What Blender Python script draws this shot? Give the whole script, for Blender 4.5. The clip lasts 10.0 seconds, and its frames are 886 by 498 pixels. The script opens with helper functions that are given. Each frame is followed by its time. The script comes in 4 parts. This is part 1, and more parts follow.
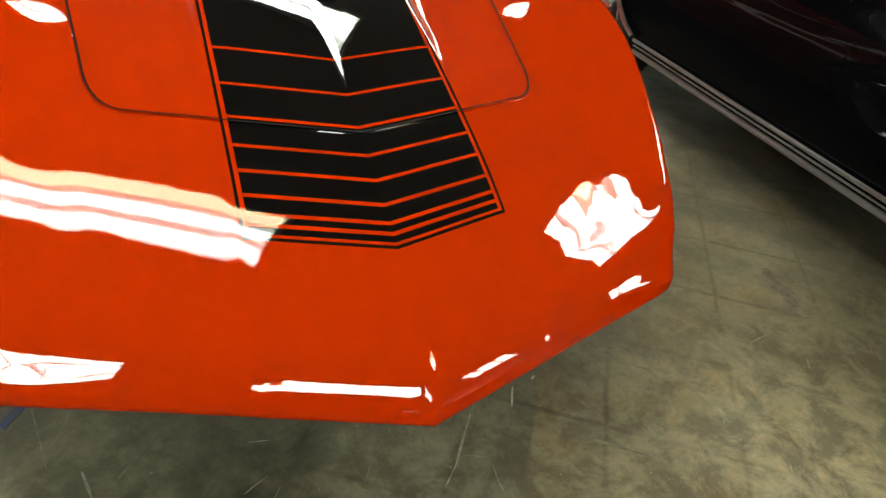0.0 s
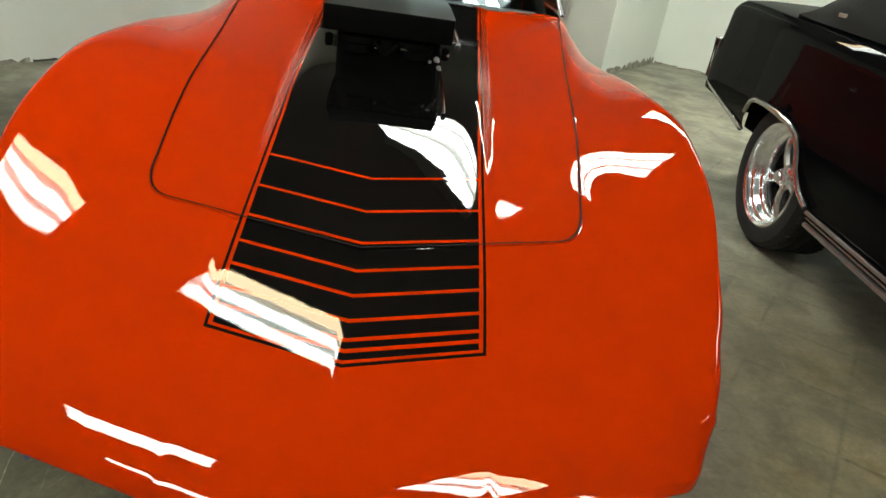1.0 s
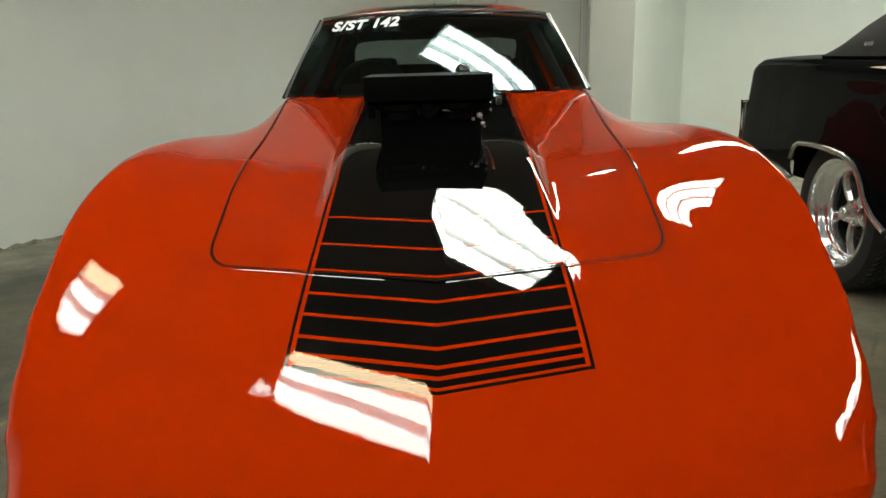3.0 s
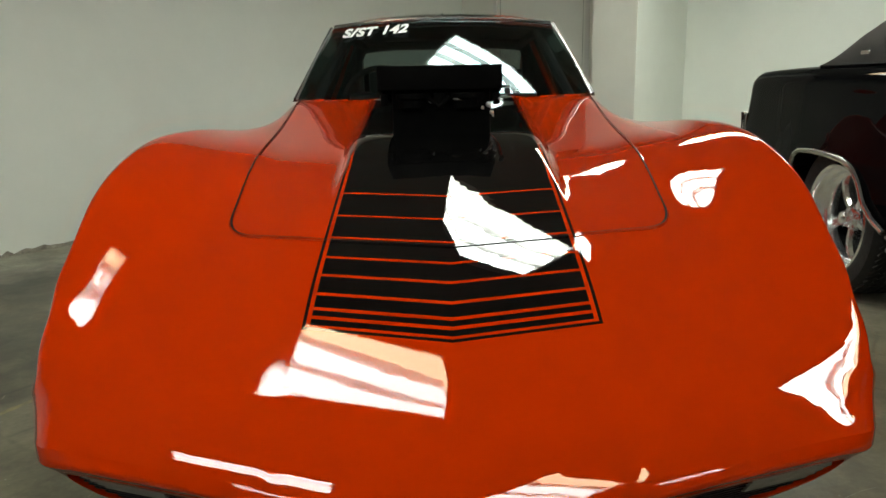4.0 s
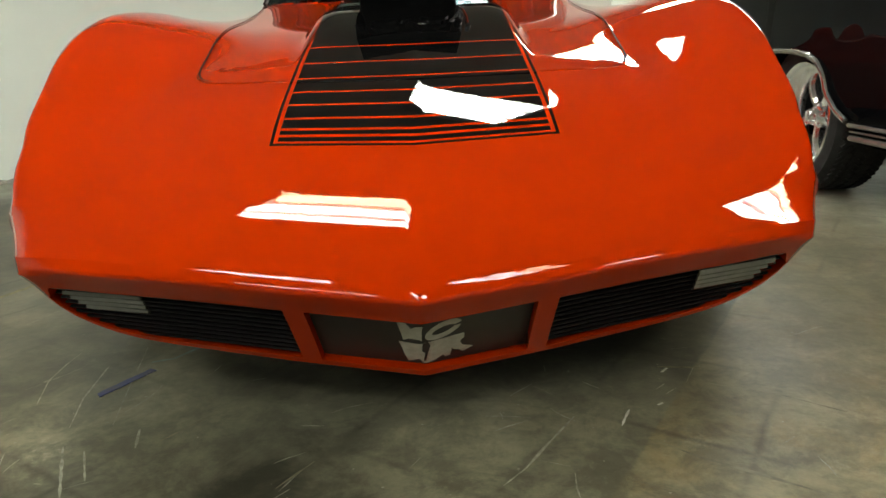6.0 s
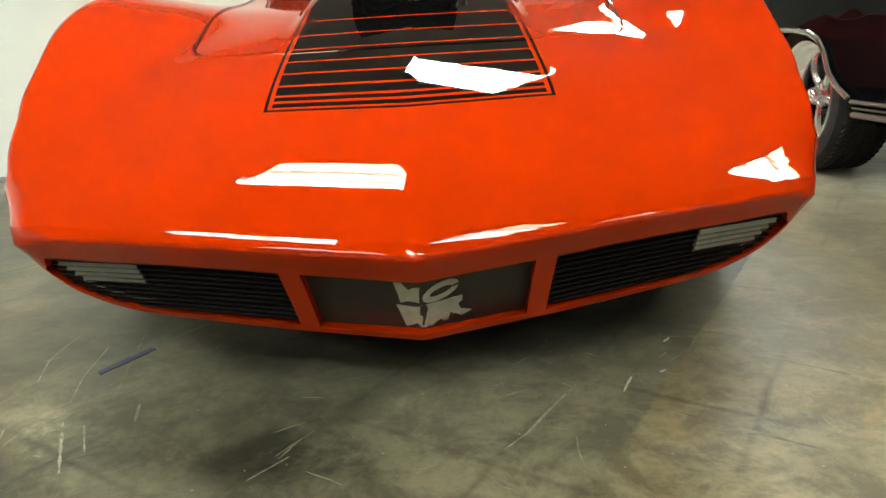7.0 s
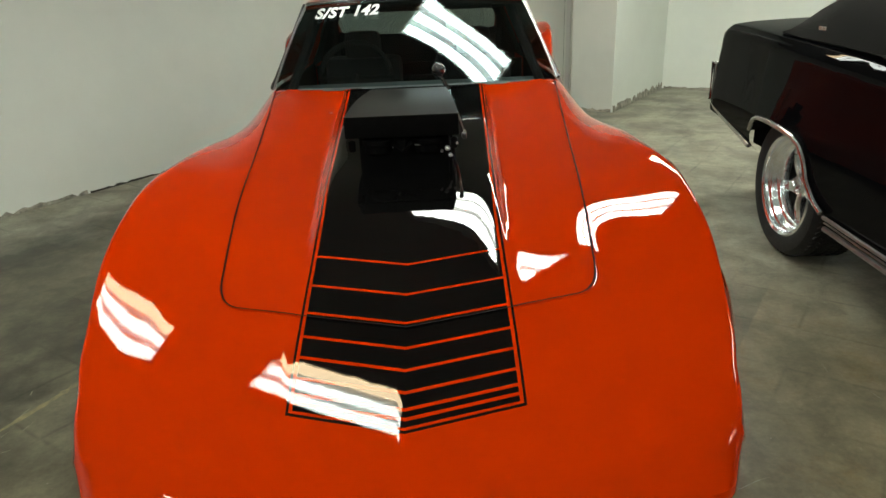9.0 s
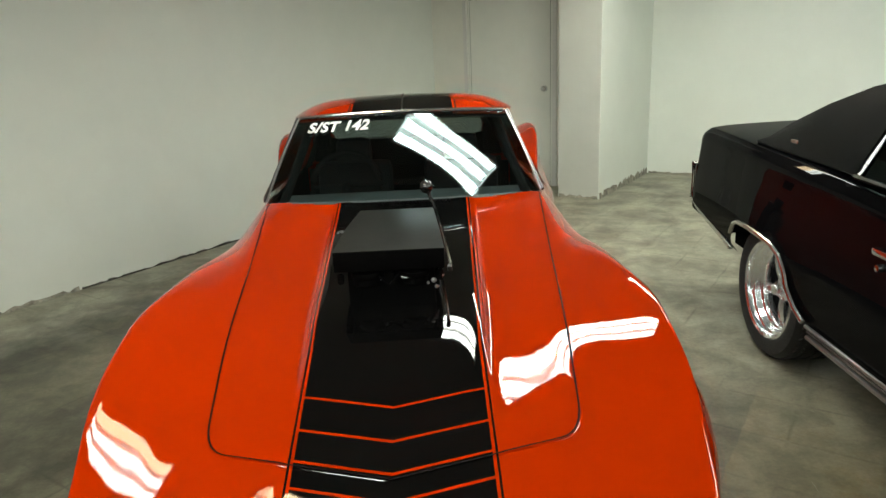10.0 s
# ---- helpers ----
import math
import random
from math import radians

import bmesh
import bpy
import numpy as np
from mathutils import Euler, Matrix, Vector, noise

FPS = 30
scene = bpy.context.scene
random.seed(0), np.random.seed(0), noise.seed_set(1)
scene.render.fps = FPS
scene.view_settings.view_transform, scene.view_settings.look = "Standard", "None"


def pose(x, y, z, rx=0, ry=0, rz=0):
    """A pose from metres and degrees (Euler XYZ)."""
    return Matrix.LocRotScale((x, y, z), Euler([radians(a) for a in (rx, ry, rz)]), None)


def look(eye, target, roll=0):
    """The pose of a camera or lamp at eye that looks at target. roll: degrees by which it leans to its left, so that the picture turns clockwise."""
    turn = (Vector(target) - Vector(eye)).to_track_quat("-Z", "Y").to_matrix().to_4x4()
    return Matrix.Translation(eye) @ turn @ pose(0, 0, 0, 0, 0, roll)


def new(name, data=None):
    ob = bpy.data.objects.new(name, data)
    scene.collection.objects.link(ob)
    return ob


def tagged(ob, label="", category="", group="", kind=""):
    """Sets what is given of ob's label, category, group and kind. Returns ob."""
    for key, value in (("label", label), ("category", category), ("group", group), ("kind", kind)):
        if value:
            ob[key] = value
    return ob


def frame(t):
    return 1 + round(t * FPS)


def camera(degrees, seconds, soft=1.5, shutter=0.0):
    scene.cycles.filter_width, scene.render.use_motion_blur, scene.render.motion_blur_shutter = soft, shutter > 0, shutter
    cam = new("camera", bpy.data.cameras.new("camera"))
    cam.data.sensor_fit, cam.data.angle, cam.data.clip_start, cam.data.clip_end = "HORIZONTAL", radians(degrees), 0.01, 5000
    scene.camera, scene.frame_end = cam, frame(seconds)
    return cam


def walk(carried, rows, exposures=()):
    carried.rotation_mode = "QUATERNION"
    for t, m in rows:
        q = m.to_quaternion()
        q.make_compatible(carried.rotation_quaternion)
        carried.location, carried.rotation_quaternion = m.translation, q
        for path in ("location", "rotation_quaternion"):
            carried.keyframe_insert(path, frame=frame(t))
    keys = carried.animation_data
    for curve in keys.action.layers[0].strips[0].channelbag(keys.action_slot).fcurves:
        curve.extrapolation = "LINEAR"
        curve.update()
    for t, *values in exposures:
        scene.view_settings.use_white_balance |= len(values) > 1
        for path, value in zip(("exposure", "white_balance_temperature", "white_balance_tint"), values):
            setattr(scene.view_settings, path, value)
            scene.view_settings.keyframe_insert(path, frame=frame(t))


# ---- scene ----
cam = camera(66.3, 10.0)
PATH = [
    (0, (-0.354, -0.628, 1.179), (0.396, 0.836, 0.042), 9.4),
    (0.5, (-0.113, -0.61, 1.185), (0.345, 1.012, 0.107), 10.0),
    (1, (0.065, -0.663, 1.193), (0.199, 1.129, 0.315), 8.6),
    (1.5, (0.079, -0.676, 1.14), (0.038, 1.175, 0.383), 1.9),
    (2, (0.042, -0.65, 1.061), (-0.053, 1.233, 0.394), -1.6),
    (2.5, (0.029, -0.64, 1.005), (0.001, 1.277, 0.436), -2.1),
    (4, (-0.006, -0.725, 0.879), (-0.02, 1.229, 0.45), -1.2),
    (4.5, (0.0, -0.756, 0.801), (-0.035, 1.202, 0.395), -0.9),
    (5, (0.011, -0.782, 0.753), (0.034, 1.168, 0.31), -2.1),
    (5.5, (0.016, -0.809, 0.708), (0.044, 1.115, 0.166), -2.2),
    (7, (0.029, -0.833, 0.603), (0.045, 1.089, 0.052), -3.4),
    (7.5, (0.035, -0.828, 0.622), (0.036, 1.093, 0.067), -3.9),
    (8, (0.048, -0.821, 0.786), (0.046, 1.102, 0.236), -3.6),
    (8.5, (0.065, -0.808, 1.133), (0.052, 1.065, 0.432), -3.0),
    (9, (0.087, -0.826, 1.321), (0.083, 1.029, 0.574), -2.4),
    (9.5, (0.097, -0.823, 1.426), (0.11, 1.038, 0.694), -2.0),
    (10, (0.113, -0.806, 1.505), (0.139, 1.114, 0.946), -2.5),
]
EXPOSURE = [(0, -0.29), (1, -0.37), (2, -0.62), (2.7, -0.72), (4.5, -0.70), (5.5, -0.40), (6.8, 0.33), (7.5, 0.61), (8, 0.28), (8.5, -0.37), (9, -0.57), (10, -0.45)]
walk(cam, [(t, look(eye, target, roll)) for t, eye, target, roll in PATH], EXPOSURE)

# ---------------------------------------------------------------- light
def simple_world():
    w = bpy.data.worlds.new("world")
    w.use_nodes = True
    bg = w.node_tree.nodes["Background"]
    bg.inputs[0].default_value = (0.5, 0.55, 0.6, 1)
    bg.inputs[1].default_value = 0.02
    scene.world = w


simple_world()


# ---------------------------------------------------------------- materials
def rgba(c):
    return (c[0], c[1], c[2], 1)


def material(name, base, rough=0.5, metal=0.0, coat=0.0, vary=0.0, scale=8.0, bump=0.0, bump_scale=60.0, second=None, emit=None, power=0.0, alpha=None, spread=(0.35, 0.65), coat_rough=0.03, rough_vary=0.0, spec=0.5):
    m = bpy.data.materials.new(name)
    m.use_nodes = True
    nt = m.node_tree
    b = nt.nodes["Principled BSDF"]
    b.inputs["Base Color"].default_value = rgba(base)
    b.inputs["Roughness"].default_value = rough
    b.inputs["Metallic"].default_value = metal
    b.inputs["Coat Weight"].default_value = coat
    b.inputs["Specular IOR Level"].default_value = spec
    b.inputs["Coat Roughness"].default_value = coat_rough
    tc = nt.nodes.new("ShaderNodeTexCoord")
    if vary or second:
        n1 = nt.nodes.new("ShaderNodeTexNoise")
        n1.inputs["Scale"].default_value = scale
        n1.inputs["Detail"].default_value = 8
        n1.inputs["Roughness"].default_value = 0.65
        nt.links.new(tc.outputs["Object"], n1.inputs["Vector"])
        ramp = nt.nodes.new("ShaderNodeValToRGB")
        lo = second if second else tuple(max(0, c * (1 - vary)) for c in base)
        ramp.color_ramp.elements[0].color = rgba(lo)
        ramp.color_ramp.elements[1].color = rgba(base if second else tuple(min(1, c * (1 + vary)) for c in base))
        ramp.color_ramp.elements[0].position, ramp.color_ramp.elements[1].position = spread
        nt.links.new(n1.outputs[0], ramp.inputs[0])
        nt.links.new(ramp.outputs[0], b.inputs["Base Color"])
        if rough_vary:
            mr = nt.nodes.new("ShaderNodeMapRange")
            mr.inputs[3].default_value, mr.inputs[4].default_value = rough - rough_vary, rough + rough_vary
            nt.links.new(n1.outputs[0], mr.inputs[0])
            nt.links.new(mr.outputs[0], b.inputs["Roughness"])
    if bump:
        n2 = nt.nodes.new("ShaderNodeTexNoise")
        n2.inputs["Scale"].default_value = bump_scale
        n2.inputs["Detail"].default_value = 5
        nt.links.new(tc.outputs["Object"], n2.inputs["Vector"])
        bp = nt.nodes.new("ShaderNodeBump")
        bp.inputs["Strength"].default_value = bump
        bp.inputs["Distance"].default_value = 0.01
        nt.links.new(n2.outputs[0], bp.inputs["Height"])
        nt.links.new(bp.outputs[0], b.inputs["Normal"])
    if emit:
        b.inputs["Emission Color"].default_value = rgba(emit)
        b.inputs["Emission Strength"].default_value = power
    return m


class Nodes:
    """Small arithmetic on shader sockets."""

    def __init__(self, nt):
        self.nt = nt

    def op(self, kind, a, b=0.0, c=None):
        n = self.nt.nodes.new("ShaderNodeMath")
        n.operation = kind
        for i, v in enumerate((a, b) if c is None else (a, b, c)):
            if isinstance(v, (int, float)):
                n.inputs[i].default_value = v
            else:
                self.nt.links.new(v, n.inputs[i])
        return n.outputs[0]

    def near(self, v, centre, half):
        """1 where v lies within half of centre."""
        return self.op("LESS_THAN", self.op("ABSOLUTE", self.op("SUBTRACT", v, centre)), half)

    def either(self, a, b):
        return self.op("MAXIMUM", a, b)

    def both(self, a, b):
        return self.op("MULTIPLY", a, b)


RED = (0.37, 0.0185, 0.0)
BLACK = (0.0025, 0.0025, 0.0025)
LINES = (0.662, 0.562, 0.476, 0.408, 0.353, 0.303, 0.268, 0.249)   # chevron tips, metres behind the nose
SLOPE = 0.315


def striped_paint(name, roof=False):
    """Orange-red gloss paint with the black centre band, its chevron lines and its pinstripe border."""
    m = bpy.data.materials.new(name)
    m.use_nodes = True
    nt = m.node_tree
    b = nt.nodes["Principled BSDF"]
    g = Nodes(nt)
    tc = nt.nodes.new("ShaderNodeTexCoord")
    sep = nt.nodes.new("ShaderNodeSeparateXYZ")
    nt.links.new(tc.outputs["Object"], sep.inputs[0])
    ax = g.op("ABSOLUTE", sep.outputs[0])
    y = sep.outputs[1]
    if roof:
        half = 0.245
        fill = g.op("LESS_THAN", ax, half)
        border = g.near(ax, half + 0.015, 0.003)
        mask = g.either(fill, border)
    else:
        wide = g.op("ADD", 0.226, g.op("MULTIPLY", g.op("MAXIMUM", g.op("SUBTRACT", y, 0.9), 0.0), 0.038))
        tip = g.op("SUBTRACT", y, g.op("MULTIPLY", ax, SLOPE))
        fill = g.both(g.op("LESS_THAN", ax, wide), g.op("GREATER_THAN", tip, 0.239))
        for v in LINES:
            fill = g.both(fill, g.op("SUBTRACT", 1.0, g.near(tip, v, 0.0037)))
        outer = g.op("ADD", wide, 0.0105)
        side = g.both(g.near(ax, outer, 0.0028), g.op("GREATER_THAN", tip, 0.2225))
        front = g.both(g.near(tip, 0.2253, 0.0028), g.op("LESS_THAN", ax, outer))
        front2 = g.both(g.near(tip, 0.2365, 0.0028), g.op("LESS_THAN", ax, wide))
        mask = g.either(g.either(fill, side), g.either(front, front2))
    mix = nt.nodes.new("ShaderNodeMix")
    mix.data_type = "RGBA"
    nt.links.new(mask, mix.inputs[0])
    noise_node = nt.nodes.new("ShaderNodeTexNoise")
    noise_node.inputs["Scale"].default_value = 3.0
    nt.links.new(tc.outputs["Object"], noise_node.inputs["Vector"])
    tint = nt.nodes.new("ShaderNodeMix")
    tint.data_type = "RGBA"
    nt.links.new(noise_node.outputs[0], tint.inputs[0])
    tint.inputs[6].default_value = rgba(RED)
    tint.inputs[7].default_value = rgba(tuple(c * 0.985 for c in RED))
    nt.links.new(tint.outputs[2], mix.inputs[6])
    mix.inputs[7].default_value = rgba(BLACK)
    nt.links.new(mix.outputs[2], b.inputs["Base Color"])
    b.inputs["Roughness"].default_value = 0.45
    b.inputs["Specular IOR Level"].default_value = 0.0
    b.inputs["Coat Weight"].default_value = 1.0
    b.inputs["Coat Roughness"].default_value = 0.012
    # faint orange peel
    peel = nt.nodes.new("ShaderNodeTexNoise")
    peel.inputs["Scale"].default_value = 16.0
    peel.inputs["Detail"].default_value = 2.0
    nt.links.new(tc.outputs["Object"], peel.inputs["Vector"])
    bp = nt.nodes.new("ShaderNodeBump")
    bp.inputs["Strength"].default_value = 0.045
    bp.inputs["Distance"].default_value = 0.004
    nt.links.new(peel.outputs[0], bp.inputs["Height"])
    nt.links.new(bp.outputs[0], b.inputs["Coat Normal"])
    return m


def glass_material(name, tint, mirror_top):
    m = bpy.data.materials.new(name)
    m.use_nodes = True
    nt = m.node_tree
    out = nt.nodes["Material Output"]
    nt.nodes.remove(nt.nodes["Principled BSDF"])
    clear = nt.nodes.new("ShaderNodeBsdfTransparent")
    clear.inputs[0].default_value = rgba(tint)
    gloss = nt.nodes.new("ShaderNodeBsdfGlossy")
    gloss.inputs["Roughness"].default_value = 0.01
    gloss.inputs["Color"].default_value = rgba((0.74, 0.95, 1.0))
    facing = nt.nodes.new("ShaderNodeLayerWeight")
    g = Nodes(nt)
    mirror = g.op("ADD", 0.08, g.op("MULTIPLY", g.op("POWER", facing.outputs["Facing"], 4.0), mirror_top))
    mixer = nt.nodes.new("ShaderNodeMixShader")
    nt.links.new(mirror, mixer.inputs[0])
    nt.links.new(clear.outputs[0], mixer.inputs[1])
    nt.links.new(gloss.outputs[0], mixer.inputs[2])
    nt.links.new(mixer.outputs[0], out.inputs[0])
    return m


M_PAINT = striped_paint("orange_red_striped_paint")
M_ROOF = striped_paint("orange_red_roof_paint", True)
M_RED = material("orange_red_paint", RED, 0.45, coat=0.6, vary=0.02, scale=3, coat_rough=0.015, spec=0.0)
M_SEAM = material("panel_gap", (0.006, 0.004, 0.004), 0.6, spec=0.05)
M_BLACKGLOSS = material("black_gloss", (0.004, 0.004, 0.0045), 0.25, coat=1.0, vary=0.3, scale=12)
M_BLACKSATIN = material("black_satin", (0.007, 0.007, 0.0065), 0.30, vary=0.4, scale=20, bump=0.1, bump_scale=90)
M_BLACKMATT = material("black_matt", (0.002, 0.002, 0.002), 0.8, vary=0.3, scale=30, spec=0.03)
M_PANEL = material("dark_grey_panel", (0.019, 0.018, 0.016), 0.5, vary=0.15, scale=25)
M_SLAT = material("black_slat", (0.005, 0.004, 0.004), 0.55, spec=0.10, vary=0.3, scale=20)
M_LENS = material("lamp_lens", (0.10, 0.098, 0.084), 0.25, vary=0.15, scale=40, coat=0.6)
M_CHROME = material("chrome", (0.82, 0.82, 0.82), 0.08, metal=1.0, vary=0.1, scale=20)
M_ALLOY = material("polished_alloy", (0.88, 0.89, 0.90), 0.17, metal=0.92, vary=0.12, scale=18, bump=0.03, bump_scale=50)
M_ALLOYDARK = material("alloy_pocket", (0.012, 0.012, 0.012), 0.6, metal=0.0, vary=0.2, scale=15)
M_RUBBER = material("tyre_rubber", (0.013, 0.013, 0.0125), 0.75, vary=0.3, scale=25, bump=0.2, bump_scale=120)
M_BLACKCAR = material("black_car_paint", (0.003, 0.003, 0.0035), 0.3, coat=0.24, vary=0.25, scale=3, coat_rough=0.015, spec=0.0)
M_TRIM = material("bright_trim", (0.50, 0.49, 0.47), 0.25, metal=1.0, vary=0.15, scale=14)
M_VINYL = material("vinyl_top", (0.005, 0.005, 0.005), 0.34, spec=0.08, vary=0.3, scale=40, bump=0.25, bump_scale=220)
M_GLASS = glass_material("windshield_glass", (0.33, 0.41, 0.40), 0.9)
M_REARGLASS = glass_material("rear_glass", (0.50, 0.53, 0.52), 0.3)
M_DARKGLASS = glass_material("side_glass", (0.07, 0.09, 0.085), 0.25)
M_WHITE = material("white_vinyl_lettering", (0.80, 0.80, 0.80), 0.5)
M_DECAL = material("grey_decal", (0.36, 0.35, 0.29), 0.55, vary=0.15, scale=60)
M_WALL = material("painted_wall", (0.765, 0.80, 0.735), 0.55, vary=0.03, scale=1.2, bump=0.06, bump_scale=35)
M_WALLBARE = material("chipped_base", (0.40, 0.38, 0.31), 0.85, second=(0.16, 0.15, 0.12), scale=18, bump=0.6, bump_scale=40)
# Dark tone for the unseen south wall, chosen to keep the nose's reflections dark.
M_UNSEENDARK = material("unseen_wall_dark", (0.10, 0.10, 0.095), 0.6, vary=0.1, scale=2)
# Darker copy of the wall paint: shade on the pier's front put into colour.
M_PIERSHADE = material("pier_front_shade", (0.60, 0.615, 0.56), 0.55, vary=0.04, scale=1.5, bump=0.05, bump_scale=35)
M_DOORWALL = material("warm_grey_paint", (0.82, 0.81, 0.73), 0.55, vary=0.04, scale=1.5, bump=0.05, bump_scale=35)
M_DOOR = material("door_paint", (0.82, 0.83, 0.76), 0.45, vary=0.03, scale=2)
M_CEIL = material("ceiling_paint", (0.24, 0.24, 0.23), 0.8, vary=0.04, scale=2)
M_STEEL = material("brushed_steel", (0.55, 0.55, 0.53), 0.3, metal=1.0)
M_TUBE = material("lamp_tube", (1, 1, 1), 0.5, emit=(0.93, 1.0, 0.93), power=37.0)
M_WARMTUBE = material("warm_lamp_tube", (1, 1, 1), 0.5, emit=(1.0, 0.76, 0.46), power=30.0)
M_REFLECTOR = material("lamp_reflector", (0.85, 0.84, 0.80), 0.4)
M_FIXTURE = material("lamp_frame", (0.75, 0.74, 0.70), 0.5)
M_TAPE = material("blue_tape", (0.045, 0.055, 0.16), 0.7, second=(0.075, 0.075, 0.09), scale=28)
M_SCUFF = material("pale_scuff", (0.33, 0.32, 0.255), 0.8, second=(0.13, 0.123, 0.09), scale=45)
M_TEAL = material("teal_smear", (0.16, 0.24, 0.22), 0.7, second=(0.12, 0.13, 0.11), scale=40)
M_DRIP = material("white_paint_drip", (0.50, 0.49, 0.43), 0.6, second=(0.26, 0.25, 0.20), scale=60)
M_RUST = material("rust_stain", (0.10, 0.065, 0.035), 0.8, second=(0.17, 0.15, 0.11), scale=40)
M_YELLOW = material("faded_yellow_paint", (0.25, 0.22, 0.11), 0.8, second=(0.13, 0.12, 0.085), scale=24)
M_CRACK = material("dark_crack", (0.095, 0.083, 0.055), 0.85, second=(0.20, 0.178, 0.118), scale=22)
M_GAP = material("dark_gap", (0.04, 0.038, 0.03), 0.9)
M_LID = material("scoop_lid", (0.010, 0.010, 0.0085), 0.36, spec=0.15, vary=0.25, scale=14, bump=0.03, bump_scale=30)
M_PILLAR = material("dull_bright_trim", (0.30, 0.30, 0.295), 0.28, metal=0.8, vary=0.15, scale=14)
M_LINING = material("dark_lining", (0.012, 0.012, 0.012), 0.9, vary=0.3, scale=25, spec=0.1)
M_DASH = material("grey_dashboard", (0.06, 0.072, 0.072), 0.6, vary=0.2, scale=20)
M_SEATCLOTH = material("seat_cloth", (0.007, 0.007, 0.007), 0.8, vary=0.3, scale=30)


def concrete():
    m = bpy.data.materials.new("stained_concrete")
    m.use_nodes = True
    nt = m.node_tree
    b = nt.nodes["Principled BSDF"]
    tc = nt.nodes.new("ShaderNodeTexCoord")
    shifted = nt.nodes.new("ShaderNodeVectorMath")
    shifted.operation = "ADD"
    shifted.inputs[1].default_value = (17.31, 9.17, 4.73)
    nt.links.new(tc.outputs["Object"], shifted.inputs[0])

    def tex(scale, detail, rough=0.6, dist=0.0):
        n = nt.nodes.new("ShaderNodeTexNoise")
        n.inputs["Scale"].default_value, n.inputs["Detail"].default_value = scale, detail
        n.inputs["Roughness"].default_value, n.inputs["Distortion"].default_value = rough, dist
        nt.links.new(shifted.outputs[0], n.inputs["Vector"])
        return n.outputs[0]

    def ramp(src, a, ca, z, cz):
        r = nt.nodes.new("ShaderNodeValToRGB")
        r.color_ramp.elements[0].position, r.color_ramp.elements[0].color = a, rgba(ca)
        r.color_ramp.elements[1].position, r.color_ramp.elements[1].color = z, rgba(cz)
        nt.links.new(src, r.inputs[0])
        return r.outputs[0]

    def mix(kind, f, a, c):
        n = nt.nodes.new("ShaderNodeMix")
        n.data_type, n.blend_type = "RGBA", kind
        n.inputs[0].default_value = f
        nt.links.new(a, n.inputs[6])
        nt.links.new(c, n.inputs[7])
        return n.outputs[2]

    dark = ramp(tex(1.6, 9, 0.66), 0.38, (0.058, 0.054, 0.038), 0.63, (0.215, 0.200, 0.140))
    tan = ramp(tex(1.3, 9, 0.66), 0.36, (0.150, 0.131, 0.084), 0.66, (0.305, 0.273, 0.182))
    blotch = ramp(tex(4.2, 10, 0.62, 0.5), 0.38, (0.55, 0.55, 0.53), 0.60, (1.0, 0.99, 0.97))
    grit = ramp(tex(55, 8, 0.75), 0.36, (0.76, 0.76, 0.74), 0.62, (0.96, 0.955, 0.94))
    brown = ramp(tex(4.2, 10, 0.74), 0.52, (1, 1, 1), 0.68, (0.84, 0.70, 0.50))
    chalk = ramp(tex(6.5, 12, 0.80), 0.60, (0, 0, 0), 0.74, (0.12, 0.12, 0.105))
    g = Nodes(nt)
    sep = nt.nodes.new("ShaderNodeSeparateXYZ")
    nt.links.new(tc.outputs["Object"], sep.inputs[0])
    across = g.op("ADD", g.op("MULTIPLY", sep.outputs[0], 0.825), g.op("MULTIPLY", sep.outputs[1], -0.565))
    along = g.op("ADD", g.op("MULTIPLY", sep.outputs[0], 0.565), g.op("MULTIPLY", sep.outputs[1], 0.825))
    wob = g.op("MULTIPLY", g.op("SUBTRACT", tex(9, 4), 0.5), 0.02)

    def lines(v, offset):
        f = g.op("FRACT", g.op("DIVIDE", g.op("ADD", v, offset), 0.32))
        d = g.op("MULTIPLY", g.op("ABSOLUTE", g.op("SUBTRACT", f, 0.5)), 0.32)
        return g.op("SUBTRACT", 1.0, g.op("MINIMUM", g.op("DIVIDE", d, 0.011), 1.0))

    ghost = g.either(lines(g.op("ADD", across, wob), 0.12), lines(g.op("ADD", along, wob), 0.05))
    worn = g.op("MINIMUM", g.op("MAXIMUM", g.op("MULTIPLY", g.op("SUBTRACT", tex(2.1, 5), 0.44), 5.0), 0.0), 1.0)
    ghost = g.op("SUBTRACT", 1.0, g.op("MULTIPLY", g.both(ghost, worn), 0.42))
    edge = g.op("ADD", g.op("SUBTRACT", across, 0.19), g.op("MULTIPLY", wob, 1.2))
    sealed = g.op("MINIMUM", g.op("MAXIMUM", g.op("MULTIPLY", edge, 140.0), 0.0), 1.0)
    pick = nt.nodes.new("ShaderNodeMix")
    pick.data_type = "RGBA"
    nt.links.new(sealed, pick.inputs[0])
    nt.links.new(dark, pick.inputs[6])
    nt.links.new(mix("MULTIPLY", 0.85, tan, brown), pick.inputs[7])
    # Far floor lightened: the walls' grazing reflection painted into the concrete colour.
    far_sheen_dust = g.op("MULTIPLY", g.op("SUBTRACT", g.op("ADD", along, g.op("MULTIPLY", tex(1.1, 6), 2.4)), 3.0), 0.7)
    # Pale dust strip towards the left wall.
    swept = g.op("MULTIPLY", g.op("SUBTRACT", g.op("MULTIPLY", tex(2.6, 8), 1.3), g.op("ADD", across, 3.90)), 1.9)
    far_sheen_dust = g.op("MAXIMUM", far_sheen_dust, swept)
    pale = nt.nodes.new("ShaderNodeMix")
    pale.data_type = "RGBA"
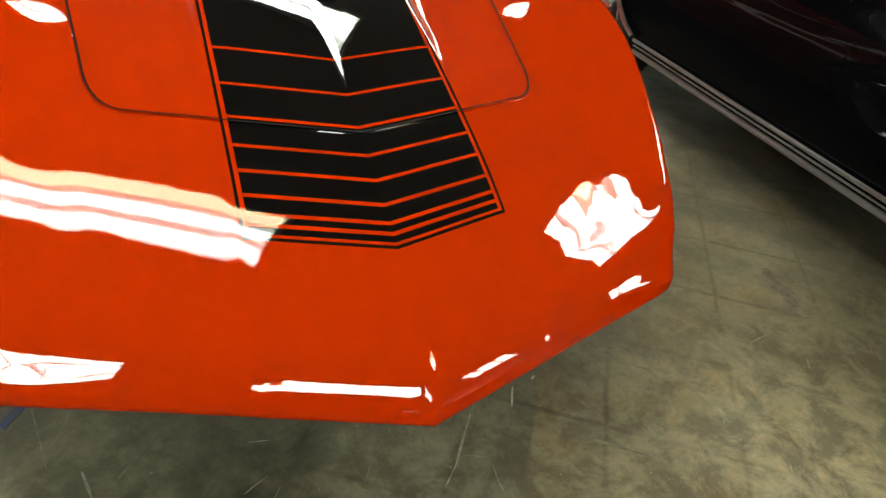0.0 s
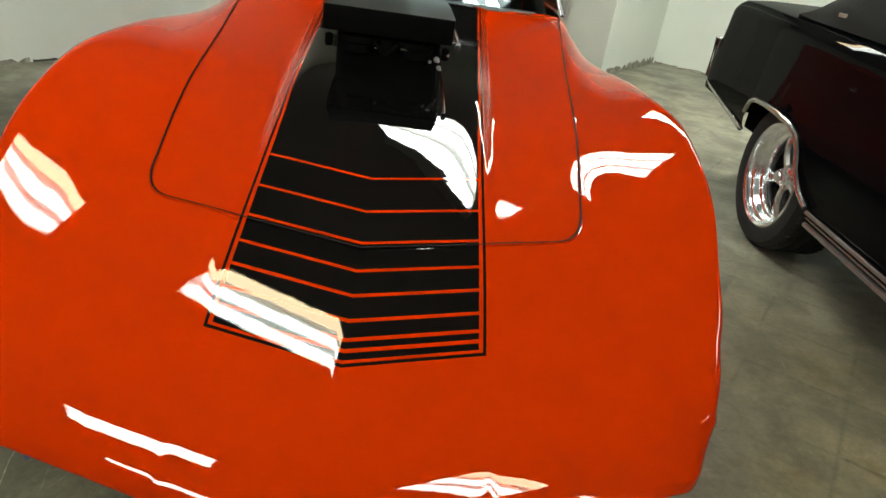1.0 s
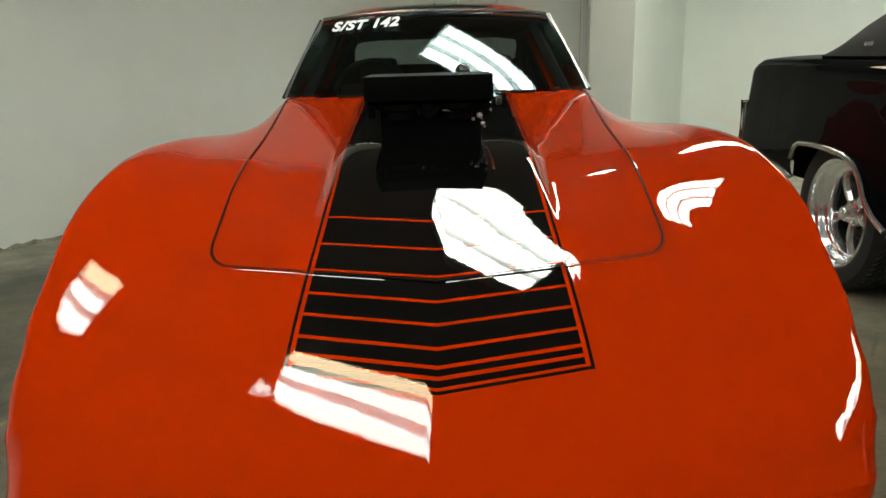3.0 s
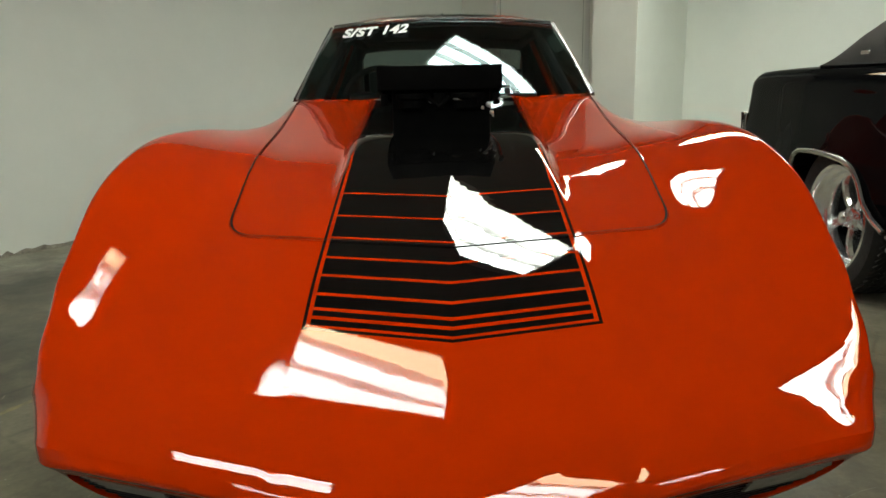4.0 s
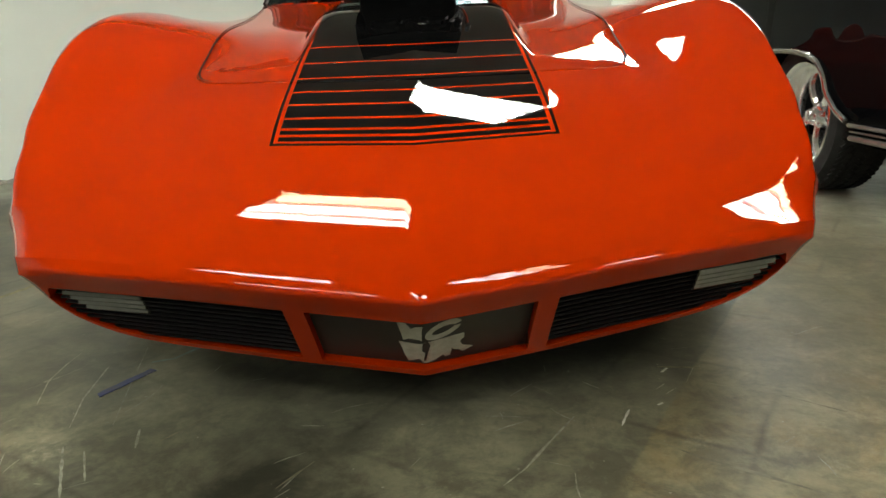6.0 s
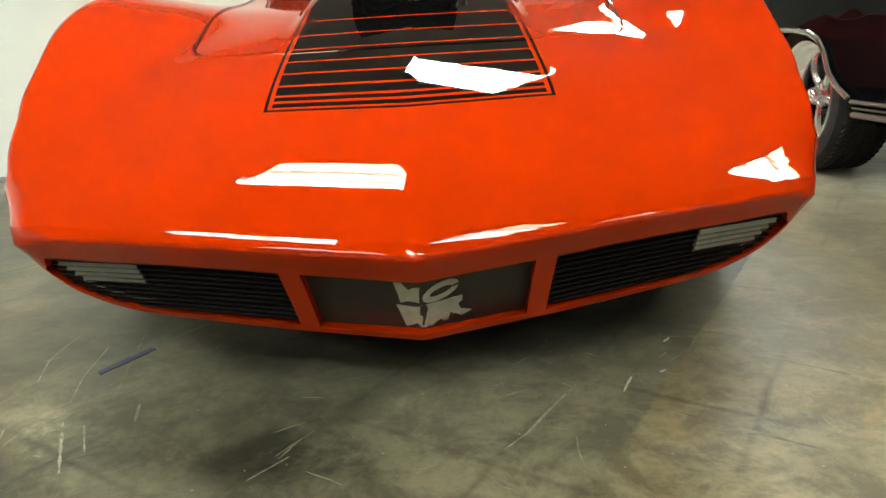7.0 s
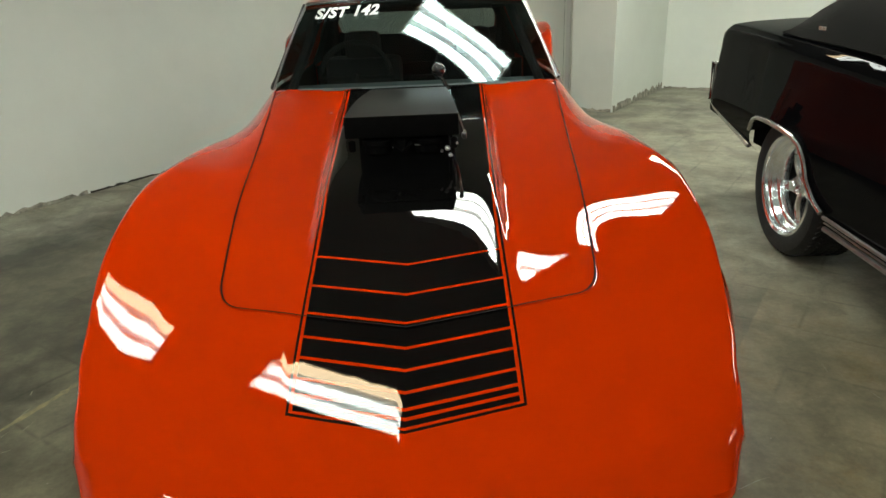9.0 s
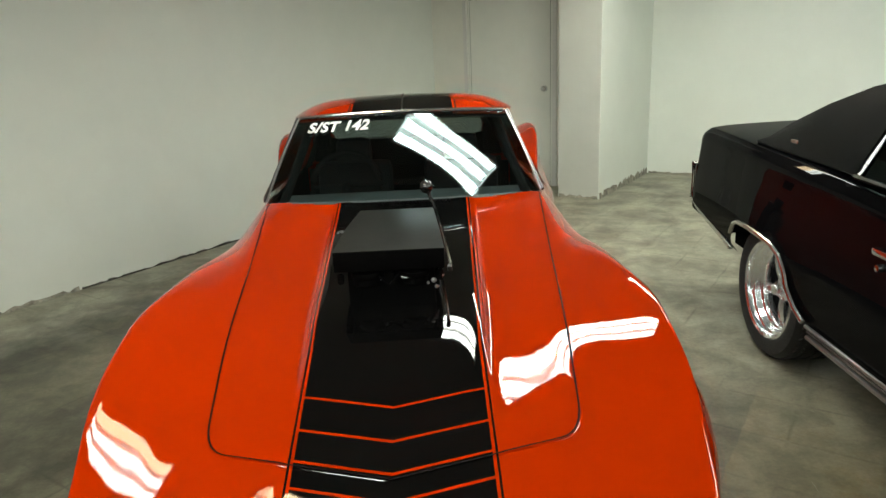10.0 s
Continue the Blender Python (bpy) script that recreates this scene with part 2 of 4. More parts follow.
    nt.links.new(g.op("MINIMUM", g.op("MAXIMUM", far_sheen_dust, 0.0), 0.85), pale.inputs[0])
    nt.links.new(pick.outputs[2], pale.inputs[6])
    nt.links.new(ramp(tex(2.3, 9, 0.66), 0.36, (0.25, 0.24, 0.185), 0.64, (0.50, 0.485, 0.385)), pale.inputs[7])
    coarse = ramp(tex(8.5, 12, 0.74, 0.4), 0.43, (0.44, 0.425, 0.36), 0.57, (1.14, 1.11, 0.98))
    used = nt.nodes.new("ShaderNodeMix")
    used.data_type = "RGBA"
    nt.links.new(g.op("MINIMUM", g.op("MAXIMUM", g.op("SUBTRACT", 0.85, g.op("MULTIPLY", sep.outputs[1], 0.85)), 0.0), 1.0), used.inputs[0])
    nt.links.new(blotch, used.inputs[6])
    nt.links.new(coarse, used.inputs[7])
    col = mix("MULTIPLY", 0.9, pale.outputs[2], used.outputs[2])
    col = mix("MULTIPLY", 0.9, col, grit)
    col = mix("ADD", 1.0, col, chalk)
    shade = nt.nodes.new("ShaderNodeCombineColor")
    for k in range(3):
        nt.links.new(ghost, shade.inputs[k])
    col = mix("MULTIPLY", 1.0, col, shade.outputs[0])
    nt.links.new(col, b.inputs["Base Color"])
    rr = nt.nodes.new("ShaderNodeMapRange")
    rr.inputs[1].default_value, rr.inputs[2].default_value = 0.3, 0.7
    rr.inputs[3].default_value, rr.inputs[4].default_value = 0.36, 0.50
    nt.links.new(tex(3.2, 7), rr.inputs[0])
    nt.links.new(rr.outputs[0], b.inputs["Roughness"])
    b.inputs["Specular IOR Level"].default_value = 0.26
    bp = nt.nodes.new("ShaderNodeBump")
    bp.inputs["Strength"].default_value, bp.inputs["Distance"].default_value = 0.12, 0.006
    nt.links.new(tex(26, 8), bp.inputs["Height"])
    nt.links.new(bp.outputs[0], b.inputs["Normal"])
    return m


M_FLOOR = concrete()


# ---------------------------------------------------------------- mesh helpers
def mesh_object(name, verts, faces, mat, parent=None, smooth=True, normals=None):
    me = bpy.data.meshes.new(name)
    me.from_pydata([tuple(map(float, v)) for v in verts], [], [tuple(map(int, f)) for f in faces])
    me.materials.append(mat)
    me.update()
    if smooth:
        me.polygons.foreach_set("use_smooth", [True] * len(me.polygons))
    if normals is not None:
        me.normals_split_custom_set_from_vertices([tuple(map(float, n)) for n in normals])
    ob = new(name, me)
    ob.parent = parent
    return ob


def part(name, bm, mat, parent=None, label="", smooth=False, angle=40):
    bmesh.ops.recalc_face_normals(bm, faces=bm.faces)
    if smooth:
        for f in bm.faces:
            f.smooth = True
        for e in bm.edges:
            if len(e.link_faces) == 2 and e.calc_face_angle(0) > radians(angle):
                e.smooth = False
    me = bpy.data.meshes.new(name)
    bm.to_mesh(me)
    bm.free()
    me.materials.append(mat)
    ob = new(name, me)
    ob.parent = parent
    if label:
        ob["label"] = label
    return ob


def thing(name, label, category, m=None, group="", kind=""):
    ob = new(name)
    if m is not None:
        ob.matrix_basis = m
    return tagged(ob, label, category, group, kind)


def block(bm, lo, hi, bevel=0.0, m=None):
    """A bevelled box between two corners."""
    lo, hi = Vector(lo), Vector(hi)
    g = bmesh.ops.create_cube(bm, size=1, matrix=Matrix.LocRotScale((lo + hi) / 2, None, hi - lo))
    vs = g["verts"]
    if bevel:
        es = list({e for v in vs for e in v.link_edges})
        r = bmesh.ops.bevel(bm, geom=es, offset=bevel, segments=2, affect="EDGES", profile=0.6)
        vs = list({v for f in r["faces"] for v in f.verts} | {v for v in vs if v.is_valid})
    if m is not None:
        bmesh.ops.transform(bm, matrix=m, verts=[v for v in vs if v.is_valid])
    return bm


def pipe(bm, path, radius, sides=10, closed=False, flat=1.0):
    """A round bar along a path of points."""
    pts = [Vector(p) for p in path]
    rings = []
    n = len(pts)
    for i, p in enumerate(pts):
        a = pts[(i - 1) % n] if closed or i else p
        b = pts[(i + 1) % n] if closed or i < n - 1 else p
        d = (b - a).normalized()
        up = Vector((0, 0, 1)) if abs(d.z) < 0.95 else Vector((0, 1, 0))
        s = d.cross(up).normalized()
        u = s.cross(d)
        r = radius[i] if isinstance(radius, (list, tuple)) else radius
        rings.append([bm.verts.new(p + s * r * math.cos(2 * math.pi * k / sides) + u * r * flat * math.sin(2 * math.pi * k / sides)) for k in range(sides)])
    for i in range(n if closed else n - 1):
        a, b = rings[i], rings[(i + 1) % n]
        for k in range(sides):
            bm.faces.new((a[k], a[(k + 1) % sides], b[(k + 1) % sides], b[k]))
    if not closed:
        bm.faces.new(list(reversed(rings[0])))
        bm.faces.new(rings[-1])
    return bm


def lathe(bm, profile, steps=48, axis="x"):
    """Turns (radius, along) pairs round an axis."""
    rings = []
    for r, a in profile:
        ring = []
        for k in range(steps):
            t = 2 * math.pi * k / steps
            c, s = r * math.cos(t), r * math.sin(t)
            ring.append(bm.verts.new((a, c, s) if axis == "x" else (c, s, a)))
        rings.append(ring)
    for a, b in zip(rings, rings[1:]):
        for k in range(steps):
            bm.faces.new((a[k], a[(k + 1) % steps], b[(k + 1) % steps], b[k]))
    return bm


def pchip(xs, ys, q):
    """Smooth interpolation that does not overshoot."""
    xs, ys, q = np.asarray(xs, float), np.asarray(ys, float), np.asarray(q, float)
    h = np.diff(xs)
    d = np.diff(ys) / h
    m = np.zeros_like(ys)
    m[0], m[-1] = d[0], d[-1]
    for i in range(1, len(xs) - 1):
        if d[i - 1] * d[i] > 0:
            w1, w2 = 2 * h[i] + h[i - 1], h[i] + 2 * h[i - 1]
            m[i] = (w1 + w2) / (w1 / d[i - 1] + w2 / d[i])
    i = np.clip(np.searchsorted(xs, q) - 1, 0, len(xs) - 2)
    t = (q - xs[i]) / h[i]
    return ((1 + 2 * t) * (1 - t) ** 2 * ys[i] + t * (1 - t) ** 2 * h[i] * m[i] + t * t * (3 - 2 * t) * ys[i + 1] + t * t * (t - 1) * h[i] * m[i + 1])


def smooth_rows(rows, per=4):
    """Catmull-Rom through the points of each row: (stations, columns, 3) to finer columns."""
    rows = np.asarray(rows, float)
    n = rows.shape[1]
    out = []
    for k in range(n - 1):
        p0, p1, p2, p3 = rows[:, max(k - 1, 0)], rows[:, k], rows[:, k + 1], rows[:, min(k + 2, n - 1)]
        for j in range(per):
            t = j / per
            out.append(0.5 * (2 * p1 + (p2 - p0) * t + (2 * p0 - 5 * p1 + 4 * p2 - p3) * t * t + (3 * p1 - p0 - 3 * p2 + p3) * t ** 3))
    out.append(rows[:, -1])
    return np.stack(out, 1)


def grid_normals(P):
    du = np.gradient(P, axis=0)
    dv = np.gradient(P, axis=1)
    n = np.cross(dv, du)
    return n / np.maximum(np.linalg.norm(n, axis=2, keepdims=True), 1e-9)


def grid_part(name, P, N, keep, mat, parent, flip=False, label=""):
    """One mesh from those cells of a grid of points for which keep is true."""
    rows, cols = P.shape[:2]
    used, verts, norms, faces = {}, [], [], []

    def vid(i, j):
        if (i, j) not in used:
            used[(i, j)] = len(verts)
            verts.append(P[i, j])
            norms.append(N[i, j])
        return used[(i, j)]

    for i in range(rows - 1):
        for j in range(cols - 1):
            if keep[i, j]:
                f = (vid(i, j), vid(i, j + 1), vid(i + 1, j + 1), vid(i + 1, j))
                faces.append(tuple(reversed(f)) if flip else f)
    ob = mesh_object(name, verts, faces, mat, parent, True, norms)
    if label:
        ob["label"] = label
    return ob


# ---------------------------------------------------------------- the room
U = Vector((0.565, 0.825, 0)).normalized()       # along the long wall
V = Vector((U.y, -U.x, 0))                       # along the door wall
CEIL = 2.75
ROOM = Matrix(((V.x, U.x, 0, 0), (V.y, U.y, 0, 0), (0, 0, 1, 0), (0, 0, 0, 1)))   # local x along V, local y along U
V_LEFT, V_PIER, V_RIGHT = -4.10, -1.845, 7.6
U_BACK, U_DOOR, U_PIER, U_DEEP = -7.2, 6.364, 5.876, 7.50


def slab(name, lo, hi, mat, label, category, parent=None):
    bm = bmesh.new()
    block(bm, lo, hi)
    bmesh.ops.transform(bm, matrix=ROOM, verts=bm.verts)
    ob = part(name, bm, mat, parent)
    if not parent:
        tagged(ob, label, category, kind="structure")
    return ob


def build_room():
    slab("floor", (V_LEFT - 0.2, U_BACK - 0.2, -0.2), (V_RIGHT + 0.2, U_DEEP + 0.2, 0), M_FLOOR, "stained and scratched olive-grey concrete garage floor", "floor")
    slab("ceiling", (V_LEFT - 0.2, U_BACK - 0.2, CEIL), (V_RIGHT + 0.2, U_DEEP + 0.2, CEIL + 0.15), M_CEIL, "plain grey ceiling carrying fluorescent fixtures", "ceiling")
    wl = "plain off-white painted wall with worn base"
    gl = "plain warm grey painted wall beside the door, pier front darkened as shade"
    slab("wall_west", (V_LEFT - 0.15, U_BACK, 0), (V_LEFT, U_DOOR, CEIL), M_WALL, wl, "wall")
    door_lo, door_hi = -3.625, -2.565
    slab("wall_north_1", (V_LEFT, U_DOOR, 0), (door_lo, U_DOOR + 0.15, CEIL), M_DOORWALL, gl, "wall")
    slab("wall_north_2", (door_hi, U_DOOR, 0), (-2.283, U_DOOR + 0.15, CEIL), M_DOORWALL, gl, "wall")
    slab("wall_north_3", (door_lo, U_DOOR, 2.08), (door_hi, U_DOOR + 0.15, CEIL), M_DOORWALL, gl, "wall")
    # Pier front in the shade tone; a thin paler skin makes the lit side.
    slab("wall_north_4", (-2.283, U_PIER, 0), (V_PIER - 0.004, U_DOOR + 0.15, CEIL), M_PIERSHADE, gl, "wall")
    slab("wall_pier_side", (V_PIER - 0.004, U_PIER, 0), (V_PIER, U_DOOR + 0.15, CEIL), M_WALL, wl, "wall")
    slab("wall_pier", (V_PIER - 0.15, U_DOOR + 0.15, 0), (V_PIER, U_DEEP, CEIL), M_WALL, wl, "wall")
    slab("wall_deep", (V_PIER, U_DEEP, 0), (V_RIGHT, U_DEEP + 0.15, CEIL), M_WALL, wl, "wall")
    slab("wall_east", (V_RIGHT, U_BACK, 0), (V_RIGHT + 0.15, U_DEEP, CEIL), M_WALL, wl, "wall")
    # Unseen closing wall, dark so that the car's front mirrors little light.
    slab("wall_south", (V_LEFT, U_BACK - 0.15, 0), (V_RIGHT, U_BACK, CEIL), M_UNSEENDARK, "plain dark grey unseen wall closing the garage, added to darken reflections", "wall")
    door = thing("door_1", "plain pale grey painted flush door, closed", "door", kind="structure")
    slab("door_leaf", (door_lo + 0.036, U_DOOR + 0.008, 0.012), (door_hi - 0.036, U_DOOR + 0.05, 2.044), M_DOOR, "", "", door)
    for n, lo, hi in (("door_frame", (door_lo, U_DOOR + 0.004, 0), (door_lo + 0.03, U_DOOR + 0.14, 2.08)), ("door_frame", (door_hi - 0.03, U_DOOR + 0.004, 0), (door_hi, U_DOOR + 0.14, 2.08)), ("door_frame", (door_lo + 0.03, U_DOOR + 0.004, 2.05), (door_hi - 0.03, U_DOOR + 0.14, 2.08))):
        slab(n, lo, hi, M_DOOR, "", "", door)
    for lo, hi in (((door_lo - .045, U_DOOR - .016, 0), (door_lo - .002, U_DOOR - .001, 2.125)), ((door_hi + .002, U_DOOR - .016, 0), (door_hi + .045, U_DOOR - .001, 2.125)), ((door_lo - .002, U_DOOR - .016, 2.082), (door_hi + .002, U_DOOR - .001, 2.125))):
        slab("door_casing", lo, hi, M_FIXTURE, "", "", door)
    slab("door_gap", (door_lo + .022, U_DOOR + .012, .006), (door_hi - .022, U_DOOR + .019, 2.058), M_GAP, "", "", door)
    bm = bmesh.new()
    lathe(bm, [(0.0, -0.075), (0.018, -0.073), (0.027, -0.062), (0.029, -0.05), (0.022, -0.038), (0.012, -0.03), (0.012, -0.014), (0.032, -0.012), (0.032, 0.0)], 24, "z")
    bmesh.ops.transform(bm, matrix=ROOM @ pose(-2.665, U_DOOR + 0.02, 1.07, -90, 0, 0), verts=bm.verts)
    part("door_knob", bm, M_STEEL, door, "round brushed steel knob", smooth=True)


def troffer(v, u, turn, length=1.2, width=0.6, tubes=3, warm=3):
    """A ceiling fixture with bare tubes over a white reflector."""
    m = ROOM @ pose(v, u, CEIL, 0, 0, turn)
    ob = thing("ceiling_light", "white fluorescent ceiling fixture with lit tubes", "ceiling light", m, "ceiling fixtures")
    a, b = width / 2, length / 2
    bm = bmesh.new()
    for lo, hi in (((-a, -b, -0.07), (-a + 0.02, b, -0.001)), ((a - 0.02, -b, -0.07), (a, b, -0.001)), ((-a + 0.02, -b, -0.07), (a - 0.02, -b + 0.02, -0.001)), ((-a + 0.02, b - 0.02, -0.07), (a - 0.02, b, -0.001))):
        block(bm, lo, hi)
    part("frame", bm, M_FIXTURE, ob)
    bm = bmesh.new()
    block(bm, (-a + 0.021, -b + 0.021, -0.02), (a - 0.021, b - 0.021, -0.002))
    part("reflector", bm, M_REFLECTOR, ob)
    for k in range(tubes):
        x = -a + width * (k + 0.5) / tubes
        bm = bmesh.new()
        block(bm, (x - 0.062, -b + 0.04, -0.062), (x + 0.062, b - 0.04, -0.03), 0.012)
        part("tube", bm, M_WARMTUBE if k == warm else M_TUBE, ob, smooth=True)
    return ob


build_room()
# The fixture at (0.200, 5.300) is an unseen extra that brightens the deep wall.
for v, u, warm in ((-1.056, 2.322, 3), (-1.134, 0.052, 2), (-1.360, -2.516, 3), (2.462, 2.067, 2), (2.667, -0.293, 2), (2.600, -2.351, 3), (-0.885, 4.629, 2), (-1.058, -4.761, 3), (2.590, -4.704, 3), (0.200, 5.300, 3), (5.950, 2.070, 3), (5.900, -0.050, 3), (0.950, -2.850, 3)):
    troffer(v, u, 90, warm=warm)


# ---------------------------------------------------------------- the orange-red sports car
STATION = [0, .01, .02, .05, .08, .12, .17, .22, .30, .45, .7, 1.0, 1.3, 1.6, 1.9, 2.2, 2.65, 3.1, 3.5, 3.9, 4.3, 4.55, 4.63]
PROFILE = {
    "zc": [.3734, .3859, .3971, .4268, .4494, .4747, .5019, .528, .5645, .6188, .6974, .7793, .8118, .8456, .874, .9, .88, .89, .93, .94, .9, .8, .64],
    "zh": [.374, .387, .3982, .427, .4497, .4741, .5009, .527, .5651, .6207, .6818, .7326, .767, .806, .852, .895, .885, .885, .925, .935, .895, .795, .64],
    "xs": [.3887, .393, .4023, .413, .4159, .4376, .4786, .5015, .5205, .5095, .4847, .4867, .5096, .553, .5817, .605, .62, .62, .6, .58, .56, .54, .52],
    "xp": [.5788, .5967, .6128, .6448, .6531, .6742, .6845, .699, .7106, .7308, .7402, .7462, .7332, .7311, .7172, .71, .7, .745, .8, .8, .75, .7, .66],
    "zp": [.3708, .3811, .3898, .418, .4474, .4878, .53, .5623, .6108, .6927, .7686, .8005, .8082, .7885, .7611, .77, .8, .915, 1.005, 1.01, .93, .81, .64],
    "xo": [.65, .662, .6715, .69, .7015, .712, .721, .7325, .756, .8056, .8414, .8498, .8385, .8266, .818, .81, .815, .86, .915, .915, .86, .8, .74],
    "zo": [.353, .3575, .3615, .3705, .379, .395, .416, .434, .457, .5078, .5612, .5831, .5792, .5592, .5493, .55, .55, .56, .58, .58, .57, .55, .5],
    "zb": [.252, .25, .247, .24, .234, .228, .22, .215, .207, .19, .18, .18, .18, .18, .18, .18, .18, .18, .18, .18, .2, .24, .28],
    "mid": [.5489, .5681, .5648, .5199, .4693, .3691, .2626, .2686, .2917, .4294, .575, .6001, .5743, .4859, .4857, .47, .47, .47, .47, .47, .47, .47, .47],
    "mx": [.5432, .5395, .542, .542, .5325, .5522, .5651, .4917, .3902, .3936, .443, .4773, .5809, .5554, .5371, .55, .55, .55, .55, .55, .55, .55, .55],
    "low": [.0597, .0625, .0657, .0595, .057, .0244, .0243, .0412, .0549, .0366, .1021, .1124, .0768, .0601, .0514, .06, .06, .06, .06, .06, .06, .06, .06],
    "tuck": [.036, .038, .04, .046, .05, .054, .058, .058, .055, .05, .05, .05, .05, .05, .05, .05, .05, .05, .05, .05, .05, .05, .05],
}


def spline(xs, ys, q):
    """Cubic spline with free ends: smooth in slope and bend, so that reflections run true."""
    xs, ys, q = np.asarray(xs, float), np.asarray(ys, float), np.asarray(q, float)
    n = len(xs)
    h = np.diff(xs)
    A = np.zeros((n, n))
    r = np.zeros(n)
    A[0, 0] = A[-1, -1] = 1
    for i in range(1, n - 1):
        A[i, i - 1], A[i, i], A[i, i + 1] = h[i - 1], 2 * (h[i - 1] + h[i]), h[i]
        r[i] = 6 * ((ys[i + 1] - ys[i]) / h[i] - (ys[i] - ys[i - 1]) / h[i - 1])
    m = np.linalg.solve(A, r)
    i = np.clip(np.searchsorted(xs, q) - 1, 0, n - 2)
    a, b = xs[i + 1] - q, q - xs[i]
    return (m[i] * a ** 3 + m[i + 1] * b ** 3) / (6 * h[i]) + (ys[i] / h[i] - m[i] * h[i] / 6) * a + (ys[i + 1] / h[i] - m[i + 1] * h[i] / 6) * b


def vee(s):
    """How far the V of the nose still shows at a station."""
    t = np.clip((np.asarray(s, float) - 0.45) / 0.9, 0, 1)
    return 0.318 * (1 - t * t * (3 - 2 * t))


def band(s):
    return 0.238 + np.maximum(np.asarray(s, float) - 0.9, 0) * 0.038


def body_grid():
    s = np.concatenate([np.linspace(0, .02, 6)[:-1], np.linspace(.02, .12, 11)[:-1], np.linspace(.12, .465, 18)[:-1], np.linspace(.465, 2.2, 60)[:-1], np.linspace(2.2, 4.63, 60)])
    q = {k: spline(STATION, v, s) for k, v in PROFILE.items()}
    hw = band(s)
    gap = np.clip(q["zc"] - q["zh"], 0, 1)
    foot = q["zh"]
    ra = np.interp(s, [0, .15, .35], [.55, .40, .12])
    rb = np.interp(s, [0, .15, .35], [.90, .72, .36])
    cols = [
        (0 * s, q["zc"]), (hw * .5, q["zc"] - gap * .02), (hw * .85, q["zc"] - gap * .08), (hw, q["zc"] - gap * .30), (hw + .02, foot + gap * .22), (hw + .05, foot + gap * .03),
        ((hw + .05) * .4 + q["xs"] * .6, foot), (q["xs"], foot + (q["zp"] - foot) * q["low"]),
        (q["xs"] * (1 - q["mx"]) + q["xp"] * q["mx"], foot + (q["zp"] - foot) * q["mid"]), (q["xp"], q["zp"]),
        (q["xp"] * (1 - ra) + q["xo"] * ra, q["zp"] - (q["zp"] - q["zo"]) * .20), (q["xp"] * (1 - rb) + q["xo"] * rb, q["zp"] * .48 + q["zo"] * .52), (q["xo"], q["zo"]),
        (q["xo"] - .004, q["zo"] * .6 + q["zb"] * .4), (q["xo"] - q["tuck"], q["zb"]),
    ]
    rows = np.stack([np.stack([x, s, z], 1) for x, z in cols], 1)
    rows = smooth_rows(rows, 5)
    rows[:, :, 2] += .030 * np.abs(rows[:, :, 0]) * np.clip(1 - s / .12, 0, 1)[:, None]
    rows[:, :, 1] += vee(s)[:, None] * np.minimum(np.abs(rows[:, :, 0]), .70)
    rows[:, :, 1] += 9.0 * np.maximum(np.abs(rows[:, :, 0]) - .598, 0) ** 2 * np.clip(1 - s / .08, 0, 1)[:, None]
    under = np.maximum(rows[:, 50:51, 2] - rows[:, :, 2], 0) * (np.arange(rows.shape[1]) >= 50)[None]
    rows[:, :, 1] += 0.87 * under * np.clip(1 - s / .25, 0, 1)[:, None]
    return s, rows


def full(P):
    """Both halves of the car from its right half."""
    left = P[:, :0:-1].copy()
    left[:, :, 0] *= -1
    return np.concatenate([left, P], 1)


def surface_height(grid, x, y):
    """Height of the body over a point of the plan."""
    x = abs(x)
    s = y
    for _ in range(12):
        s = y - float(vee(s)) * min(x, .70)
    rows = grid[:, 0, 1]
    i = int(np.clip(np.searchsorted(rows, s) - 1, 0, len(rows) - 2))
    t = (s - rows[i]) / (rows[i + 1] - rows[i])
    top = 46
    a = np.interp(x, grid[i, :top, 0], grid[i, :top, 2])
    b = np.interp(x, grid[i + 1, :top, 0], grid[i + 1, :top, 2])
    return float(a + (b - a) * t)


def ribbon(name, plan, grid, parent, width=0.0044, lift=0.0032):
    """A narrow dark panel gap along a line of the plan, lying on the body."""
    pts = [Vector((x, y, surface_height(grid, x, y) + lift)) for x, y in plan]
    verts, faces = [], []
    for i, p in enumerate(pts):
        d = pts[min(i + 1, len(pts) - 1)] - pts[max(i - 1, 0)]
        side = Vector((-d.y, d.x, 0)).normalized() * width / 2
        for q in (p - side, p + side):
            verts.append((q.x, q.y, q.z))
    for i in range(len(pts) - 1):
        faces.append((2 * i, 2 * i + 1, 2 * i + 3, 2 * i + 2))
    return mesh_object(name, verts, faces, M_SEAM, parent)


EDGE = body_grid()[1][0]


def crease(x):
    """The edge where the top of the nose turns down: y and z."""
    ax = abs(x)
    return float(np.interp(ax, EDGE[:61, 0], EDGE[:61, 1])), float(np.interp(ax, EDGE[:61, 0], EDGE[:61, 2]))


LIP_X = [0, .18, .36, .50, .555, .595, .622, .640, .650]
LIP_Z = [.168, .170, .179, .194, .212, .240, .276, .305, .332]
FACE_DROP = [0, .004, .008, .012, .016, .0195, .0225, .027, .060, .110, .200]      # below the crease
FACE_BACK = [0, -.0027, -.0051, -.0072, -.0089, -.0090, -.0072, -.0032, .033, .080, .160]   # behind the crease


